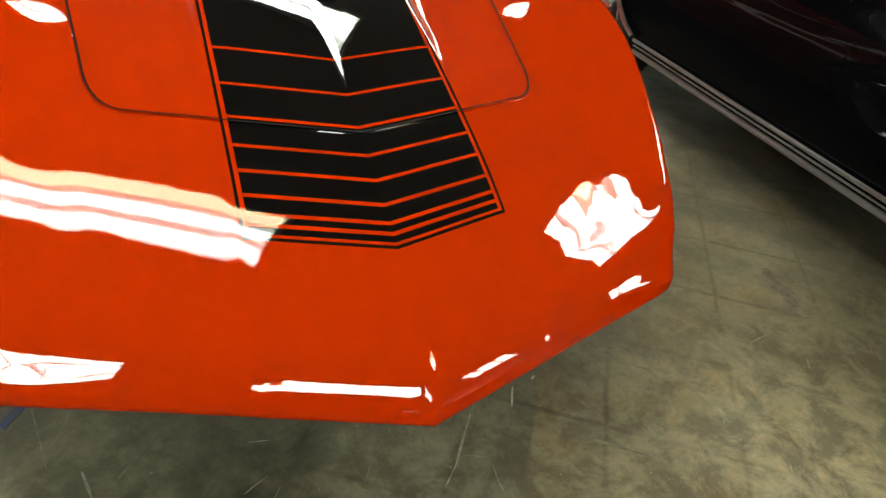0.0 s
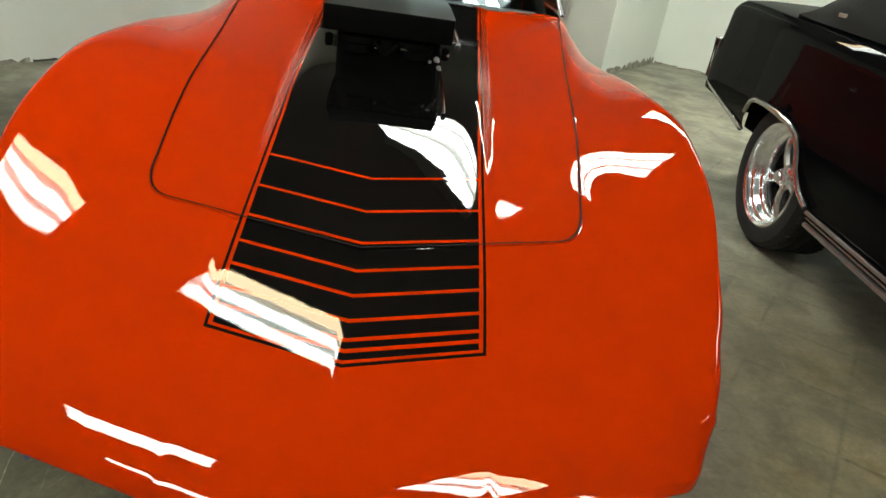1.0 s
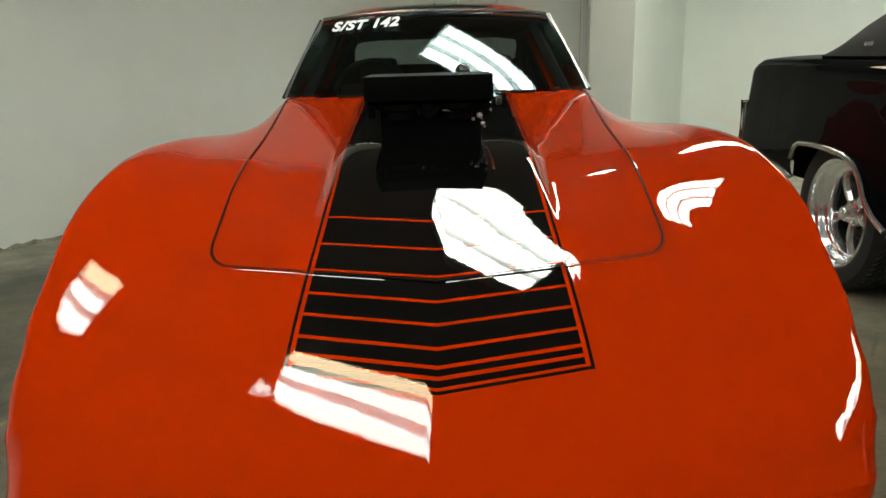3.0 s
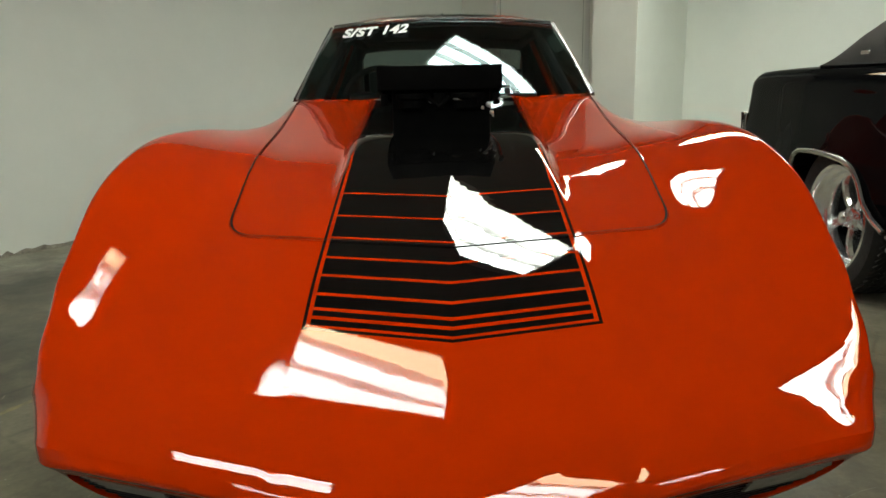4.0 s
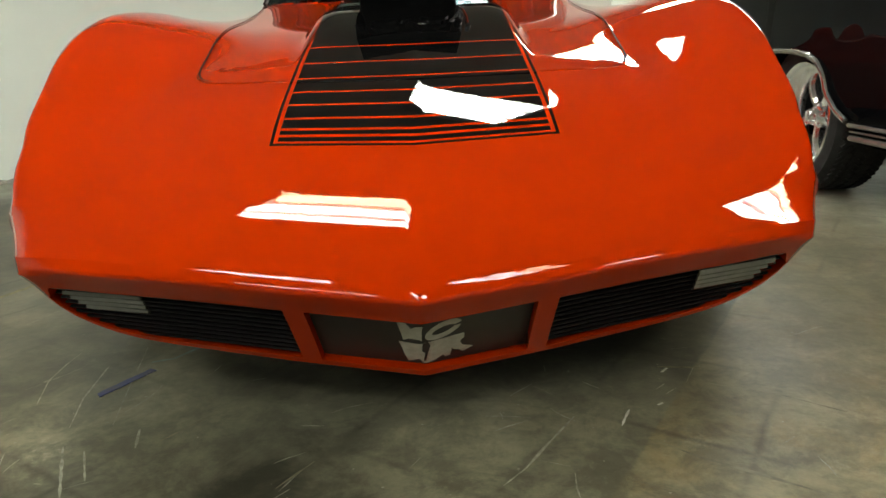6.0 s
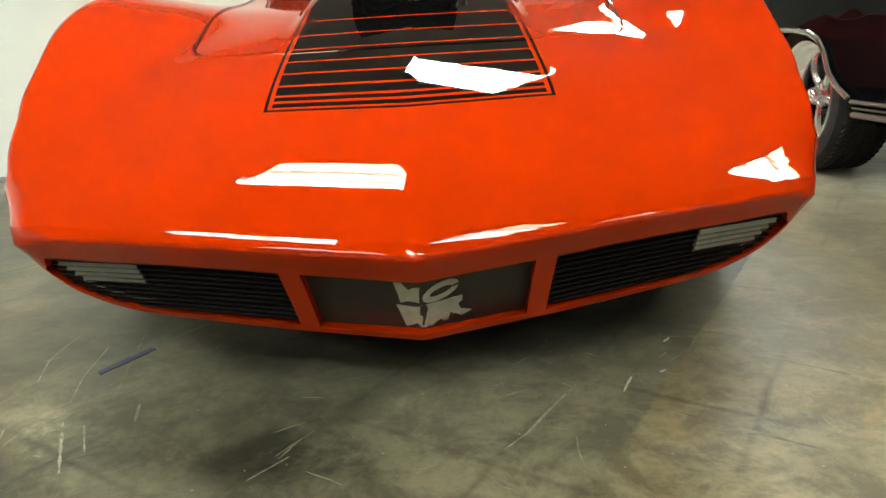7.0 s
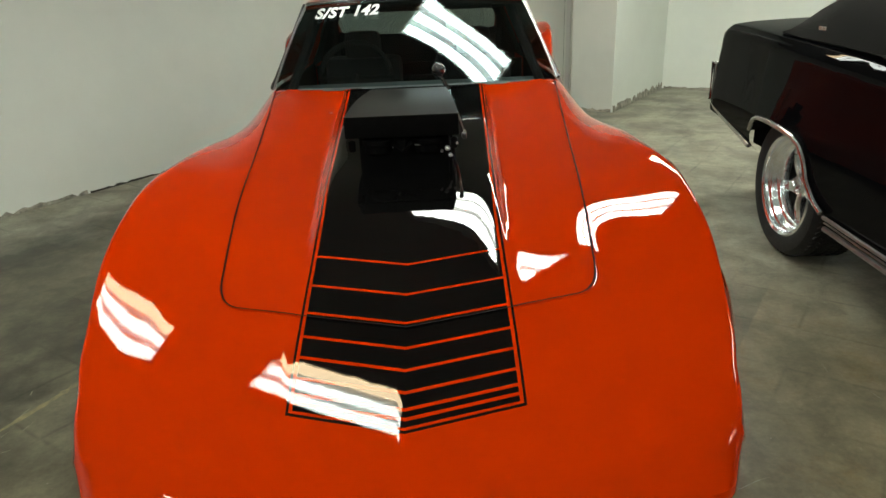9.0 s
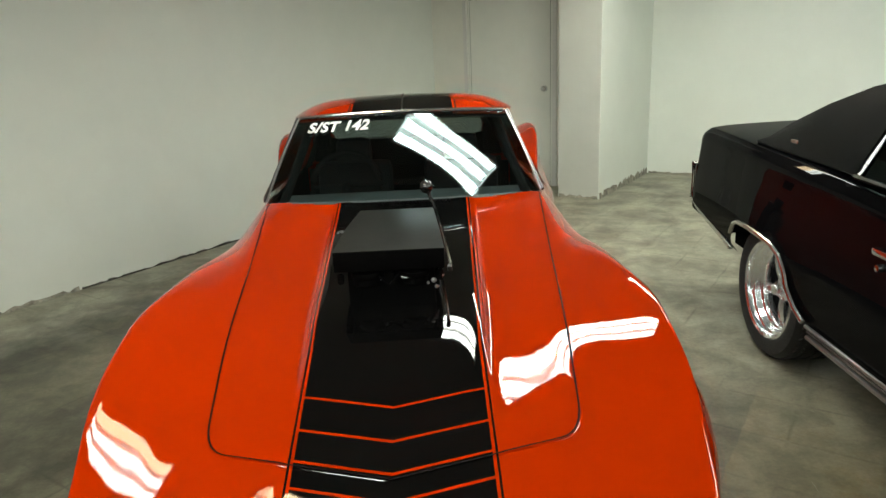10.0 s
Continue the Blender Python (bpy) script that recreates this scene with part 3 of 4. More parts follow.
def face_point(x, z, back=0.0):
    """A point of the nose's front face, which rolls over the crease and leans back under it."""
    y, zc = crease(x)
    away = float(pchip(FACE_DROP, FACE_BACK, [max(zc - z, 0)])[0])
    if away < 0:
        away *= min(max((.63 - abs(x)) / .06, 0), 1)
    return (x, y + away + back, z)


def face_strip(name, xs, top, bottom, parent, mat, depth=0.03, rows=4, back=0.0, dense=1.0):
    """A strip of the front face with a returned inner edge, between two height functions."""
    P = []
    for x in xs:
        col = []
        zt, zb = top(x), bottom(x)
        for k in range(rows + 1):
            col.append(face_point(x, zt + (zb - zt) * (k / rows) ** dense, back))
        P.append(col)
    P = np.array(P)
    bm = bmesh.new()
    front = [[bm.verts.new(p) for p in col] for col in P]
    rear = [[bm.verts.new((p[0], p[1] + depth, p[2])) for p in col] for col in P]
    n, m = len(P), rows + 1
    for i in range(n - 1):
        for k in range(m - 1):
            bm.faces.new((front[i][k], front[i + 1][k], front[i + 1][k + 1], front[i][k + 1]))
            bm.faces.new((rear[i][k + 1], rear[i + 1][k + 1], rear[i + 1][k], rear[i][k]))
        bm.faces.new((front[i][0], rear[i][0], rear[i + 1][0], front[i + 1][0]))
        bm.faces.new((front[i][-1], front[i + 1][-1], rear[i + 1][-1], rear[i][-1]))
    for i in (0, n - 1):
        for k in range(m - 1):
            bm.faces.new((front[i][k], front[i][k + 1], rear[i][k + 1], rear[i][k]))
    return part(name, bm, mat, parent, smooth=True, angle=35)


def lip_z(x):
    return float(pchip(LIP_X, LIP_Z, [abs(x)])[0])


def wheel(name, radius, width, rim, parent, m, spokes=5, out=-1):
    """A tyre with tread blocks and a spoked alloy rim; its outer face looks along -x of m."""
    root = new(name)
    root.parent = parent
    root.matrix_basis = m
    w = width / 2
    bm = bmesh.new()
    prof = [(rim * .97, -w + .012), (rim + .006, -w + .004), (rim + (radius - rim) * .35, -w - .006), (rim + (radius - rim) * .75, -w), (radius - .012, -w + .016), (radius - .003, -w + .034), (radius - .003, w - .034), (radius - .012, w - .016), (rim + (radius - rim) * .5, w + .004), (rim * .97, w - .012)]
    lathe(bm, prof, 64)
    part("tyre", bm, M_RUBBER, root, smooth=True)
    bm = bmesh.new()
    n = 68
    for k in range(n):
        for lane, tilt in ((-.62, .24), (-.2, .30), (.2, -.30), (.62, -.24)):
            t = 2 * math.pi * k / n
            mm = Matrix.Rotation(t, 4, "X") @ Matrix.Translation((lane * w, 0, radius - .001)) @ Matrix.Rotation(tilt * 3.2, 4, "Z")
            block(bm, (-w * .20, -radius * math.pi / n * .66, -.006), (w * .20, radius * math.pi / n * .66, .0028), 0, mm)
    part("tread", bm, M_RUBBER, root)
    bm = bmesh.new()
    lathe(bm, [(rim + .004, -w + .004), (rim - .004, -w - .001), (rim - .014, -w + .006), (rim - .018, -w + .028), (rim - .021, -w + .031), (rim - .031, -w + .033), (rim - .034, -w + .036), (rim - .038, -w + .062), (rim - .041, -w + .065), (rim - .051, -w + .067), (rim - .054, -w + .070), (rim - .060, -w + .105), (rim - .058, -w + .112), (rim - .030, -w + .118)], 64)
    part("rim", bm, M_ALLOY, root, "polished deep-lipped alloy rim", smooth=True)
    bm = bmesh.new()
    lathe(bm, [(rim - .034, -w + .114), (rim - .034, w - .05), (.02, w - .05)], 48)
    part("brake_backing", bm, M_ALLOYDARK, root)
    bm = bmesh.new()
    lathe(bm, [(0.0, -w + .034), (.024, -w + .036), (.029, -w + .042), (.031, -w + .070), (.050, -w + .074), (.060, -w + .084), (.06, -w + .14)], 32)
    part("hub", bm, M_ALLOY, root, smooth=True)
    for k in range(spokes):
        bm = bmesh.new()
        a = 2 * math.pi * (k + .5) / spokes
        r0, r1 = .044, rim - .054
        sec = []
        for i in range(7):
            t = i / 6
            r = r0 + (r1 - r0) * t
            half = .019 + .011 * t ** 2
            xo = -w + .078 - .010 * math.sin(math.pi * t) + .010 * t
            sec.append([bm.verts.new((xo + .012, -half, r)), bm.verts.new((xo, -half * .45, r)), bm.verts.new((xo, half * .45, r)), bm.verts.new((xo + .012, half, r)), bm.verts.new((xo + .05, half * .8, r)), bm.verts.new((xo + .05, -half * .8, r))])
        for p, q in zip(sec, sec[1:]):
            for j in range(6):
                bm.faces.new((p[j], p[(j + 1) % 6], q[(j + 1) % 6], q[j]))
        bm.faces.new(sec[0])
        bm.faces.new(list(reversed(sec[-1])))
        bmesh.ops.transform(bm, matrix=Matrix.Rotation(a, 4, "X"), verts=bm.verts)
        part("spoke", bm, M_ALLOY, root, smooth=True)
        bm = bmesh.new()
        lathe(bm, [(0.0, -.012), (.008, -.011), (.011, -.004), (.011, .01)], 12)
        bmesh.ops.transform(bm, matrix=Matrix.Rotation(a + math.pi / spokes, 4, "X") @ Matrix.Translation((-w + .078, 0, .046)), verts=bm.verts)
        part("wheel_nut", bm, M_CHROME, root, smooth=True)
    return root


def raised_text(name, body, size, m, mat, parent, shear=0.0, thick=0.0006, wide=1.0):
    cu = bpy.data.curves.new(name, "FONT")
    cu.body, cu.size, cu.shear, cu.extrude = body, size, shear, thick
    cu.offset = size * 0.040
    cu.space_character = 1.08
    tmp = bpy.data.objects.new(name, cu)
    scene.collection.objects.link(tmp)
    dg = bpy.context.evaluated_depsgraph_get()
    me = bpy.data.meshes.new_from_object(tmp.evaluated_get(dg))
    bpy.data.objects.remove(tmp)
    me.materials.clear()
    me.materials.append(mat)
    me.transform(m @ Matrix.Diagonal((wide, 1, 1, 1)))
    ob = new(name, me)
    ob.parent = parent
    return ob


def sheet(name, P, mat, parent, thick=0.004, label=""):
    """A curved sheet with thickness from a grid of points; a pane of glass is one surface."""
    P = np.asarray(P, float)
    N = grid_normals(P)
    r, c = P.shape[:2]
    o = r * c
    bm = bmesh.new()
    vs = [bm.verts.new(v) for v in P.reshape(-1, 3)]
    if thick:
        vs += [bm.verts.new(v) for v in (P - N * thick).reshape(-1, 3)]
    for i in range(r - 1):
        for j in range(c - 1):
            a, b, d, e = i * c + j, i * c + j + 1, (i + 1) * c + j + 1, (i + 1) * c + j
            bm.faces.new([vs[k] for k in (a, b, d, e)])
            if thick:
                bm.faces.new([vs[k] for k in (o + e, o + d, o + b, o + a)])
    if thick:
        for i in range(r - 1):
            for j in (0, c - 1):
                a, b = i * c + j, (i + 1) * c + j
                bm.faces.new([vs[k] for k in (a, b, o + b, o + a)])
        for j in range(c - 1):
            for i in (0, r - 1):
                a, b = i * c + j, i * c + j + 1
                bm.faces.new([vs[k] for k in (a, b, o + b, o + a)])
    return part(name, bm, mat, parent, label, smooth=True, angle=50)


def ruled(a, b, rows=8):
    a, b = np.asarray(a, float), np.asarray(b, float)
    return np.stack([a + (b - a) * k / rows for k in range(rows + 1)])


def ws_base(x):
    return (x, 2.063 + .102 * (x / .606) ** 2, .9025 - .009 * (x / .606) ** 2)


def ws_top(x):
    return (x, 2.49 + .092 * (x / .50) ** 2, 1.238 - .021 * (x / .50) ** 2)


def roof_rear(x):
    return (x, 3.32, 1.232 - .04 * (x / .52) ** 2)


def sports_car():
    car = thing("sports_car", "glossy orange-red low sports coupe with black chevron-striped hood", "car", pose(0, 0, 0, 0, 0, .25))
    s, half = body_grid()
    P = full(half)
    N = grid_normals(P)
    c = (P.shape[1] - 1) // 2
    rows, cols = len(s) - 1, P.shape[1] - 1
    keep = np.ones((rows, cols), bool)
    hood = np.zeros((rows, cols), bool)
    for i in range(rows):
        for j in range(cols):
            k = abs(j + .5 - c)
            mid = (P[i, j] + P[i + 1, j + 1]) / 2
            if k < 35 and s[i] >= .464 and s[i + 1] <= 2.2001:
                hood[i, j] = True
            if 2.2 <= s[i] < 3.2 and k < 35:
                keep[i, j] = False
            for ay in (1.13, 3.62):
                if k > 50 and math.hypot(mid[1] - ay, mid[2] - .33) < .365:
                    keep[i, j] = False
    edge = np.array([[ws_base(v[0])[1] + .004 for v in row] for row in P])
    past = P[:, :, 1] >= edge
    behind = past[:-1, :-1] & past[1:, :-1] & past[:-1, 1:] & past[1:, 1:] & hood
    inner = np.abs(np.arange(P.shape[1]) - c) <= 35
    P[:, :, 1] = np.where(past & inner[None] & (s <= 2.2001)[:, None], edge, P[:, :, 1])
    hood &= ~behind
    keep &= ~behind
    grid_part("body_shell", P, N, keep & ~hood, M_PAINT, car, label="orange-red gloss painted fibreglass shell")
    grid_part("hood", P, N, hood, M_PAINT, car, label="raised hood with black band and orange-red chevrons")
    # panel gap round the hood
    side = [(float(np.interp(y, [.7, 1.0, 2.2], [.457, .487, .605])), y) for y in np.linspace(.70, 2.14, 60)]
    front = [(x, .462 + .318 * x) for x in np.linspace(0, .395, 30)]
    turn = []
    a, b, d = Vector((.395, .462 + .318 * .395)), Vector((.447, .462 + .318 * .452)), Vector(side[0])
    for k in range(1, 10):
        t = k / 10
        q = a * (1 - t) ** 2 + b * 2 * t * (1 - t) + d * t * t
        turn.append((q.x, q.y))
    line = front + turn + side
    ribbon("panel_gap", line, half, car)
    ribbon("panel_gap", [(-x, y) for x, y in line], half, car)
    for sign in (-1, 1):
        bm = bmesh.new()
        lip = []
        for k in range(1, len(line) - 1):
            d = (Vector(line[k + 1]) - Vector(line[k - 1])).normalized()
            q = Vector(line[k]) + Vector((d.y, -d.x)) * .0042
            lip.append((sign * q.x, q.y, surface_height(half, q.x, q.y) - .0002))
        pipe(bm, lip, .0015, 6)
        part("panel_edge", bm, M_PAINT, car, smooth=True)
    bm = bmesh.new()
    bm.faces.new([bm.verts.new(v) for v in P[-1]])
    bmesh.ops.triangulate(bm, faces=list(bm.faces))
    part("tail_panel", bm, M_RED, car)
    # nose
    xs = np.concatenate([-half[0][:58, 0][::-1], half[0][1:58, 0]])
    crz = lambda x: crease(x)[1]

    def gtop(x):
        """Lower edge of the band over the grille; at the corners it runs down to the lip."""
        f = float(np.clip((abs(x) - .598) / .040, 0, 1))
        f = f * f * (3 - 2 * f)
        upper = crz(x) - float(np.interp(abs(x), [0, .5, .64], [.0665, .065, .060]))
        return min(upper * (1 - f) + (lip_z(x) + .008) * f, crz(x) - .001)

    glow = lambda x: min(lip_z(x) + float(np.interp(abs(x), [0, .2, .5, .6], [.015, .014, .012, .010])), gtop(x) - .0005)
    face_strip("nose_band", xs, crz, gtop, car, M_RED, .02, 30, 0, 1.4)
    face_strip("chin_lip", xs, glow, lip_z, car, M_RED, .035, 3)
    for sign in (-1, 1):
        face_strip("grille_bar", [sign * v for v in (.170, .181, .192, .203)], gtop, glow, car, M_RED, .06)
        pts = np.linspace(.200, .605, 26)
        sheet("grille_backing", ruled([face_point(sign * x, gtop(x), .045) for x in pts], [face_point(sign * x, glow(x), .045) for x in pts], 3), M_BLACKMATT, car)
        for k in range(10):
            zz = .309 - k * .0125
            xe = max(x for x in np.linspace(.25, .605, 72) if zz + .012 * (x - .2) / .4 > lip_z(x) + .006)
            ln = [face_point(sign * x, zz + .012 * (x - .2) / .4, .014) for x in np.linspace(.195, xe, 14)]
            bm = bmesh.new()
            pipe(bm, ln, .0048, 6, flat=.6)
            part("slat", bm, M_SLAT, car, smooth=True)
        # front lamp: ribbed clear lens
        lamp = new("front_lamp")
        lamp.parent = car
        lamp["label"] = "ribbed clear front lamp lens"
        for k in range(4):
            zt = .313 - k * .0118
            a0, a1 = .446 + .002 * k, .592 - .007 * k
            px = [sign * x for x in np.linspace(a0, a1, 8)]
            sheet("lens_rib", [[face_point(x, zt, .012) for x in px], [face_point(x, zt - .0065, .006) for x in px], [face_point(x, zt - .0112, .010) for x in px]], M_LENS, lamp, .004)
    px = np.linspace(-.170, .170, 21)
    sheet("grille_panel", ruled([face_point(x, gtop(x), .032) for x in px], [face_point(x, glow(x), .032) for x in px], 4), M_PANEL, car, .004, "plain dark grey centre grille panel")
    # ragged grey decal made of chunky slabs, two rows
    random.seed(4)
    decal = new("decal")
    decal.parent = car
    decal["label"] = "grey ragged two-row decal shapes"

    def slab_shape(outline):
        bm = bmesh.new()
        vs = [bm.verts.new(Vector(face_point(x * .84 + .010, .296 - (.307 - z) * 1.16, .024))) for x, z in outline]
        f = bm.faces.new(vs)
        bmesh.ops.triangulate(bm, faces=[f])
        part("decal_piece", bm, M_DECAL, decal)

    def torn(pts):
        """A patch with torn edges through corner points."""
        out = []
        for k, (x, z) in enumerate(pts):
            xn, zn = pts[(k + 1) % len(pts)]
            for t in (0, .35, .7):
                out.append((x + (xn - x) * t + random.uniform(-.0012, .0012), z + (zn - z) * t + random.uniform(-.0012, .0012)))
        slab_shape(out)

    # upper row: a slanted patch with a wedge bitten out, and an open slanted ring
    torn([(-.056, .307), (-.044, .305), (-.032, .292), (-.012, .298), (-.016, .266), (-.034, .270), (-.050, .265)])
    ring = []
    for k in range(19):
        a = radians(20 + 340 * k / 18)
        ring.append((.024 + .032 * math.cos(a) + .008 * math.sin(a), .284 + .019 * math.sin(a) + .006 * math.cos(a)))
    inner = []
    for k in range(18, -1, -1):
        a = radians(20 + 340 * k / 18)
        inner.append((.024 + .019 * math.cos(a) + .006 * math.sin(a), .284 + .008 * math.sin(a) + .004 * math.cos(a)))
    slab_shape(ring + inner)
    # lower row: one ragged sloping slab, notched from below
    torn([(-.058, .262), (-.016, .258), (-.010, .262), (.040, .266), (.062, .270), (.064, .258), (.050, .246), (.082, .232), (.060, .226), (.040, .238), (.036, .222), (.026, .220),
          (.020, .236), (.010, .232), (.006, .216), (-.014, .212), (-.012, .238), (-.020, .242), (-.022, .222), (-.044, .214)])
    # underside
    bm = bmesh.new()
    block(bm, (-.45, .55, .17), (.45, 4.3, .20), .01)
    part("underbody", bm, M_BLACKMATT, car)
    bm = bmesh.new()
    block(bm, (-.40, .40, .17), (.40, .48, .30), .01)
    part("radiator_support", bm, M_BLACKMATT, car)
    # glass and cabin
    n = 25
    bx, tx = np.linspace(-.606, .606, n), np.linspace(-.50, .50, n)
    pane = ruled([ws_base(x) for x in bx], [ws_top(x) for x in tx], 16)
    bow = .012 * np.sin(np.linspace(0, math.pi, 17))[:, None]
    pane[:, :, 1] -= bow * .6
    pane[:, :, 2] += bow * .8
    glass = sheet("windshield", pane, M_GLASS, car, 0, "clear laminated windshield glass")
    glass.visible_shadow = False
    top = ruled([ws_top(x) for x in np.linspace(-.50, .50, n)], [roof_rear(x) for x in np.linspace(-.52, .52, n)], 14)
    for i in range(15):
        t = i / 14
        top[i, :, 0] *= 1 + .13 * math.sin(math.pi * t) ** .7
        top[i, :, 2] += .062 * math.sin(math.pi * min(t * 1.05, 1)) * (1 - (np.linspace(-1, 1, n)) ** 6)
    sheet("roof", top, M_ROOF, car, .02, "orange-red roof with black centre band")
    bm = bmesh.new()
    pipe(bm, [(0, ws_top(0)[1] + .01, ws_top(0)[2] + .004)] + [tuple(Vector(top[i, n // 2]) + Vector((0, 0, .001))) for i in range(1, 14)], .004, 6)
    part("roof_seam_trim", bm, M_BLACKSATIN, car)
    bm = bmesh.new()
    pipe(bm, [tuple(Vector(ws_top(x)) + Vector((0, -.004, .002))) for x in np.linspace(-.50, .50, 25)], .009, 8)
    part("windshield_header_trim", bm, M_TRIM, car, "bright header trim", smooth=True)
    for sign in (-1, 1):
        bm = bmesh.new()
        a, b = Vector(ws_base(sign * .612)), Vector(ws_top(sign * .508))
        pipe(bm, [a + (b - a) * t + Vector((0, -.008 * math.sin(math.pi * t), .012 * math.sin(math.pi * t))) for t in np.linspace(0, 1, 9)], .0042, 8)
        part("windshield_pillar_trim", bm, M_PILLAR, car, "bright pillar trim", smooth=True)
        bm = bmesh.new()
        pipe(bm, [a + (b - a) * t + Vector((sign * .010, .016, .0)) for t in np.linspace(0, 1, 9)], .008, 8)
        part("windshield_pillar", bm, M_BLACKSATIN, car, smooth=True)
        # side window and buttress
        lo = [(sign * (.655 - .03 * t), 2.28 + .82 * t, .885) for t in np.linspace(0, 1, 9)]
        hi = [(sign * (.515 - .035 * t), 2.68 + .44 * t, 1.215 - .0 * t) for t in np.linspace(0, 1, 9)]
        sheet("side_window", ruled(lo, hi, 4), M_DARKGLASS, car, 0).visible_shadow = False
        lo = [(sign * .64, 3.10, .88), (sign * .62, 3.45, .88), (sign * .55, 3.95, .875)]
        hi = [(sign * .485, 3.12, 1.225), (sign * .475, 3.24, 1.20), (sign * .50, 3.95, .90)]
        sheet("rear_buttress", ruled(lo, hi, 5), M_RED, car, .03)
        inner = ruled([(x * .925, y - .02, z) for x, y, z in lo[:2]], [(x * .925, y - .02, z - .006) for x, y, z in hi[:2]], 4)
        sheet("quarter_lining", inner, M_LINING, car, .004)
    lining = top.copy()
    lining[:, :, 0] *= .985
    lining[:, :, 2] -= .030
    sheet("headliner", lining, M_LINING, car, .006)
    # rear bulkhead with a rounded window opening
    ring_in, ring_out = [], []
    for k in range(48):
        a = 2 * math.pi * k / 48
        cx, sx = math.cos(a), math.sin(a)
        f = (abs(cx) ** 4 + abs(sx) ** 4) ** -.25
        g = 1 / max(abs(cx), abs(sx))
        at = lambda x, z: (x, 3.25 - (z - 1.0) * .25, z)
        ring_in.append(at(.47 * f * cx, 1.090 + .066 * f * sx))
        ring_out.append(at(.56 * g * cx, 1.02 + .19 * g * sx))
    bm = bmesh.new()
    vi, vo = [bm.verts.new(p) for p in ring_in], [bm.verts.new(p) for p in ring_out]
    for k in range(48):
        bm.faces.new((vi[k], vi[(k + 1) % 48], vo[(k + 1) % 48], vo[k]))
    part("rear_bulkhead", bm, M_LINING, car)
    bm = bmesh.new()
    bm.faces.new([bm.verts.new(p) for p in ring_in])
    part("rear_window", bm, M_REARGLASS, car).visible_shadow = False
    bm = bmesh.new()
    block(bm, (-.60, 2.25, .30), (.60, 3.3, .34))
    block(bm, (-.60, 2.22, .34), (.60, 2.24, .80))
    block(bm, (-.60, 3.26, .34), (.60, 3.28, .86))
    block(bm, (-.63, 2.25, .3), (-.61, 3.28, .87))
    block(bm, (.61, 2.25, .3), (.63, 3.28, .87))
    part("cabin_tub", bm, M_BLACKMATT, car)
    bm = bmesh.new()
    block(bm, (-.60, 2.16, .76), (.60, 2.46, .868), .03)
    part("dashboard", bm, M_DASH, car, smooth=True)
    for x in (-.30, .30):
        bm = bmesh.new()
        block(bm, (x - .22, 2.62, .40), (x + .22, 3.05, .56), .05)
        block(bm, (x - .21, 2.98, .45), (x + .21, 3.12, .93), .05, )
        block(bm, (x - .10, 3.00, .90), (x + .10, 3.10, 1.06), .045)
        part("seat", bm, M_SEATCLOTH, car, smooth=True)
    bm = bmesh.new()
    pipe(bm, [(-.30 + .172 * math.cos(t), 2.58 + .05 * math.sin(t), .875 + .160 * math.sin(t)) for t in np.linspace(0, 2 * math.pi, 33)[:-1]], .014, 8, True)
    pipe(bm, [(-.30, 2.60, .875), (-.30, 2.42, .82)], .02, 8)
    pipe(bm, [(-.47, 2.58, .875), (-.13, 2.58, .875)], .010, 6)
    part("steering_wheel", bm, M_LINING, car, smooth=True)
    bm = bmesh.new()
    for x in (-.46, .46):
        pipe(bm, [(x, 3.16, .40), (x, 3.16, 1.10), (x * .93, 3.12, 1.17)], .022, 8)
        pipe(bm, [(x * .93, 3.12, 1.17), (x * 1.0, 2.72, 1.19), (x * 1.22, 2.28, .86), (x * 1.25, 2.27, .4)], .022, 8)
    pipe(bm, [(-.43, 3.12, 1.17), (.43, 3.12, 1.17)], .022, 8)
    pipe(bm, [(-.46, 3.16, .78), (.46, 3.16, .78)], .022, 8)
    part("roll_cage", bm, M_LINING, car, smooth=True)
    # windshield lettering
    a, b, w = Vector(ws_base(-.3)), Vector(ws_top(-.3 * .505 / .61)), None
    up = (b - a).normalized()
    right = (Vector(ws_top(-.12)) - Vector(ws_top(-.44))).normalized()
    nrm = right.cross(up).normalized()
    up = nrm.cross(right)
    o = Vector(ws_top(-.430)) - up * .128 + nrm * .022
    m = Matrix(((right.x, up.x, nrm.x, o.x), (right.y, up.y, nrm.y, o.y), (right.z, up.z, nrm.z, o.z), (0, 0, 0, 1)))
    raised_text("windshield_lettering", "S/ST 142", .090, m, M_WHITE, car, .14, .0005, .86)["label"] = "white race class lettering"
    # wheels
    for ay in (1.13, 3.62):
        wheel("wheel", .325, .22, .20, car, pose(-.72, ay, .325))
        wheel("wheel", .325, .22, .20, car, pose(.72, ay, .325, 0, 0, 180))
    # hood scoop
    scoop = new("hood_scoop")
    scoop.parent = car
    scoop["label"] = "black raised hood scoop with open slot beneath"
    x0, x1 = -.174, .146
    xs = np.linspace(x0, x1, 9)
    t0 = [(x, 1.06, .966) for x in xs]
    t1 = [(x * .93, 1.30, .972) for x in xs]
    t2 = [(x * .84, 1.66, .950) for x in xs]
    sheet("scoop_top", smooth_rows(np.stack([t0, t1, t2]).transpose(1, 0, 2), 5).transpose(1, 0, 2), M_LID, scoop, .006, "dull black scoop lid")
    bm = bmesh.new()
    block(bm, (x0, 1.055, .906), (x1, 1.066, .966), .004)
    part("scoop_lip", bm, M_BLACKMATT, scoop, smooth=True)
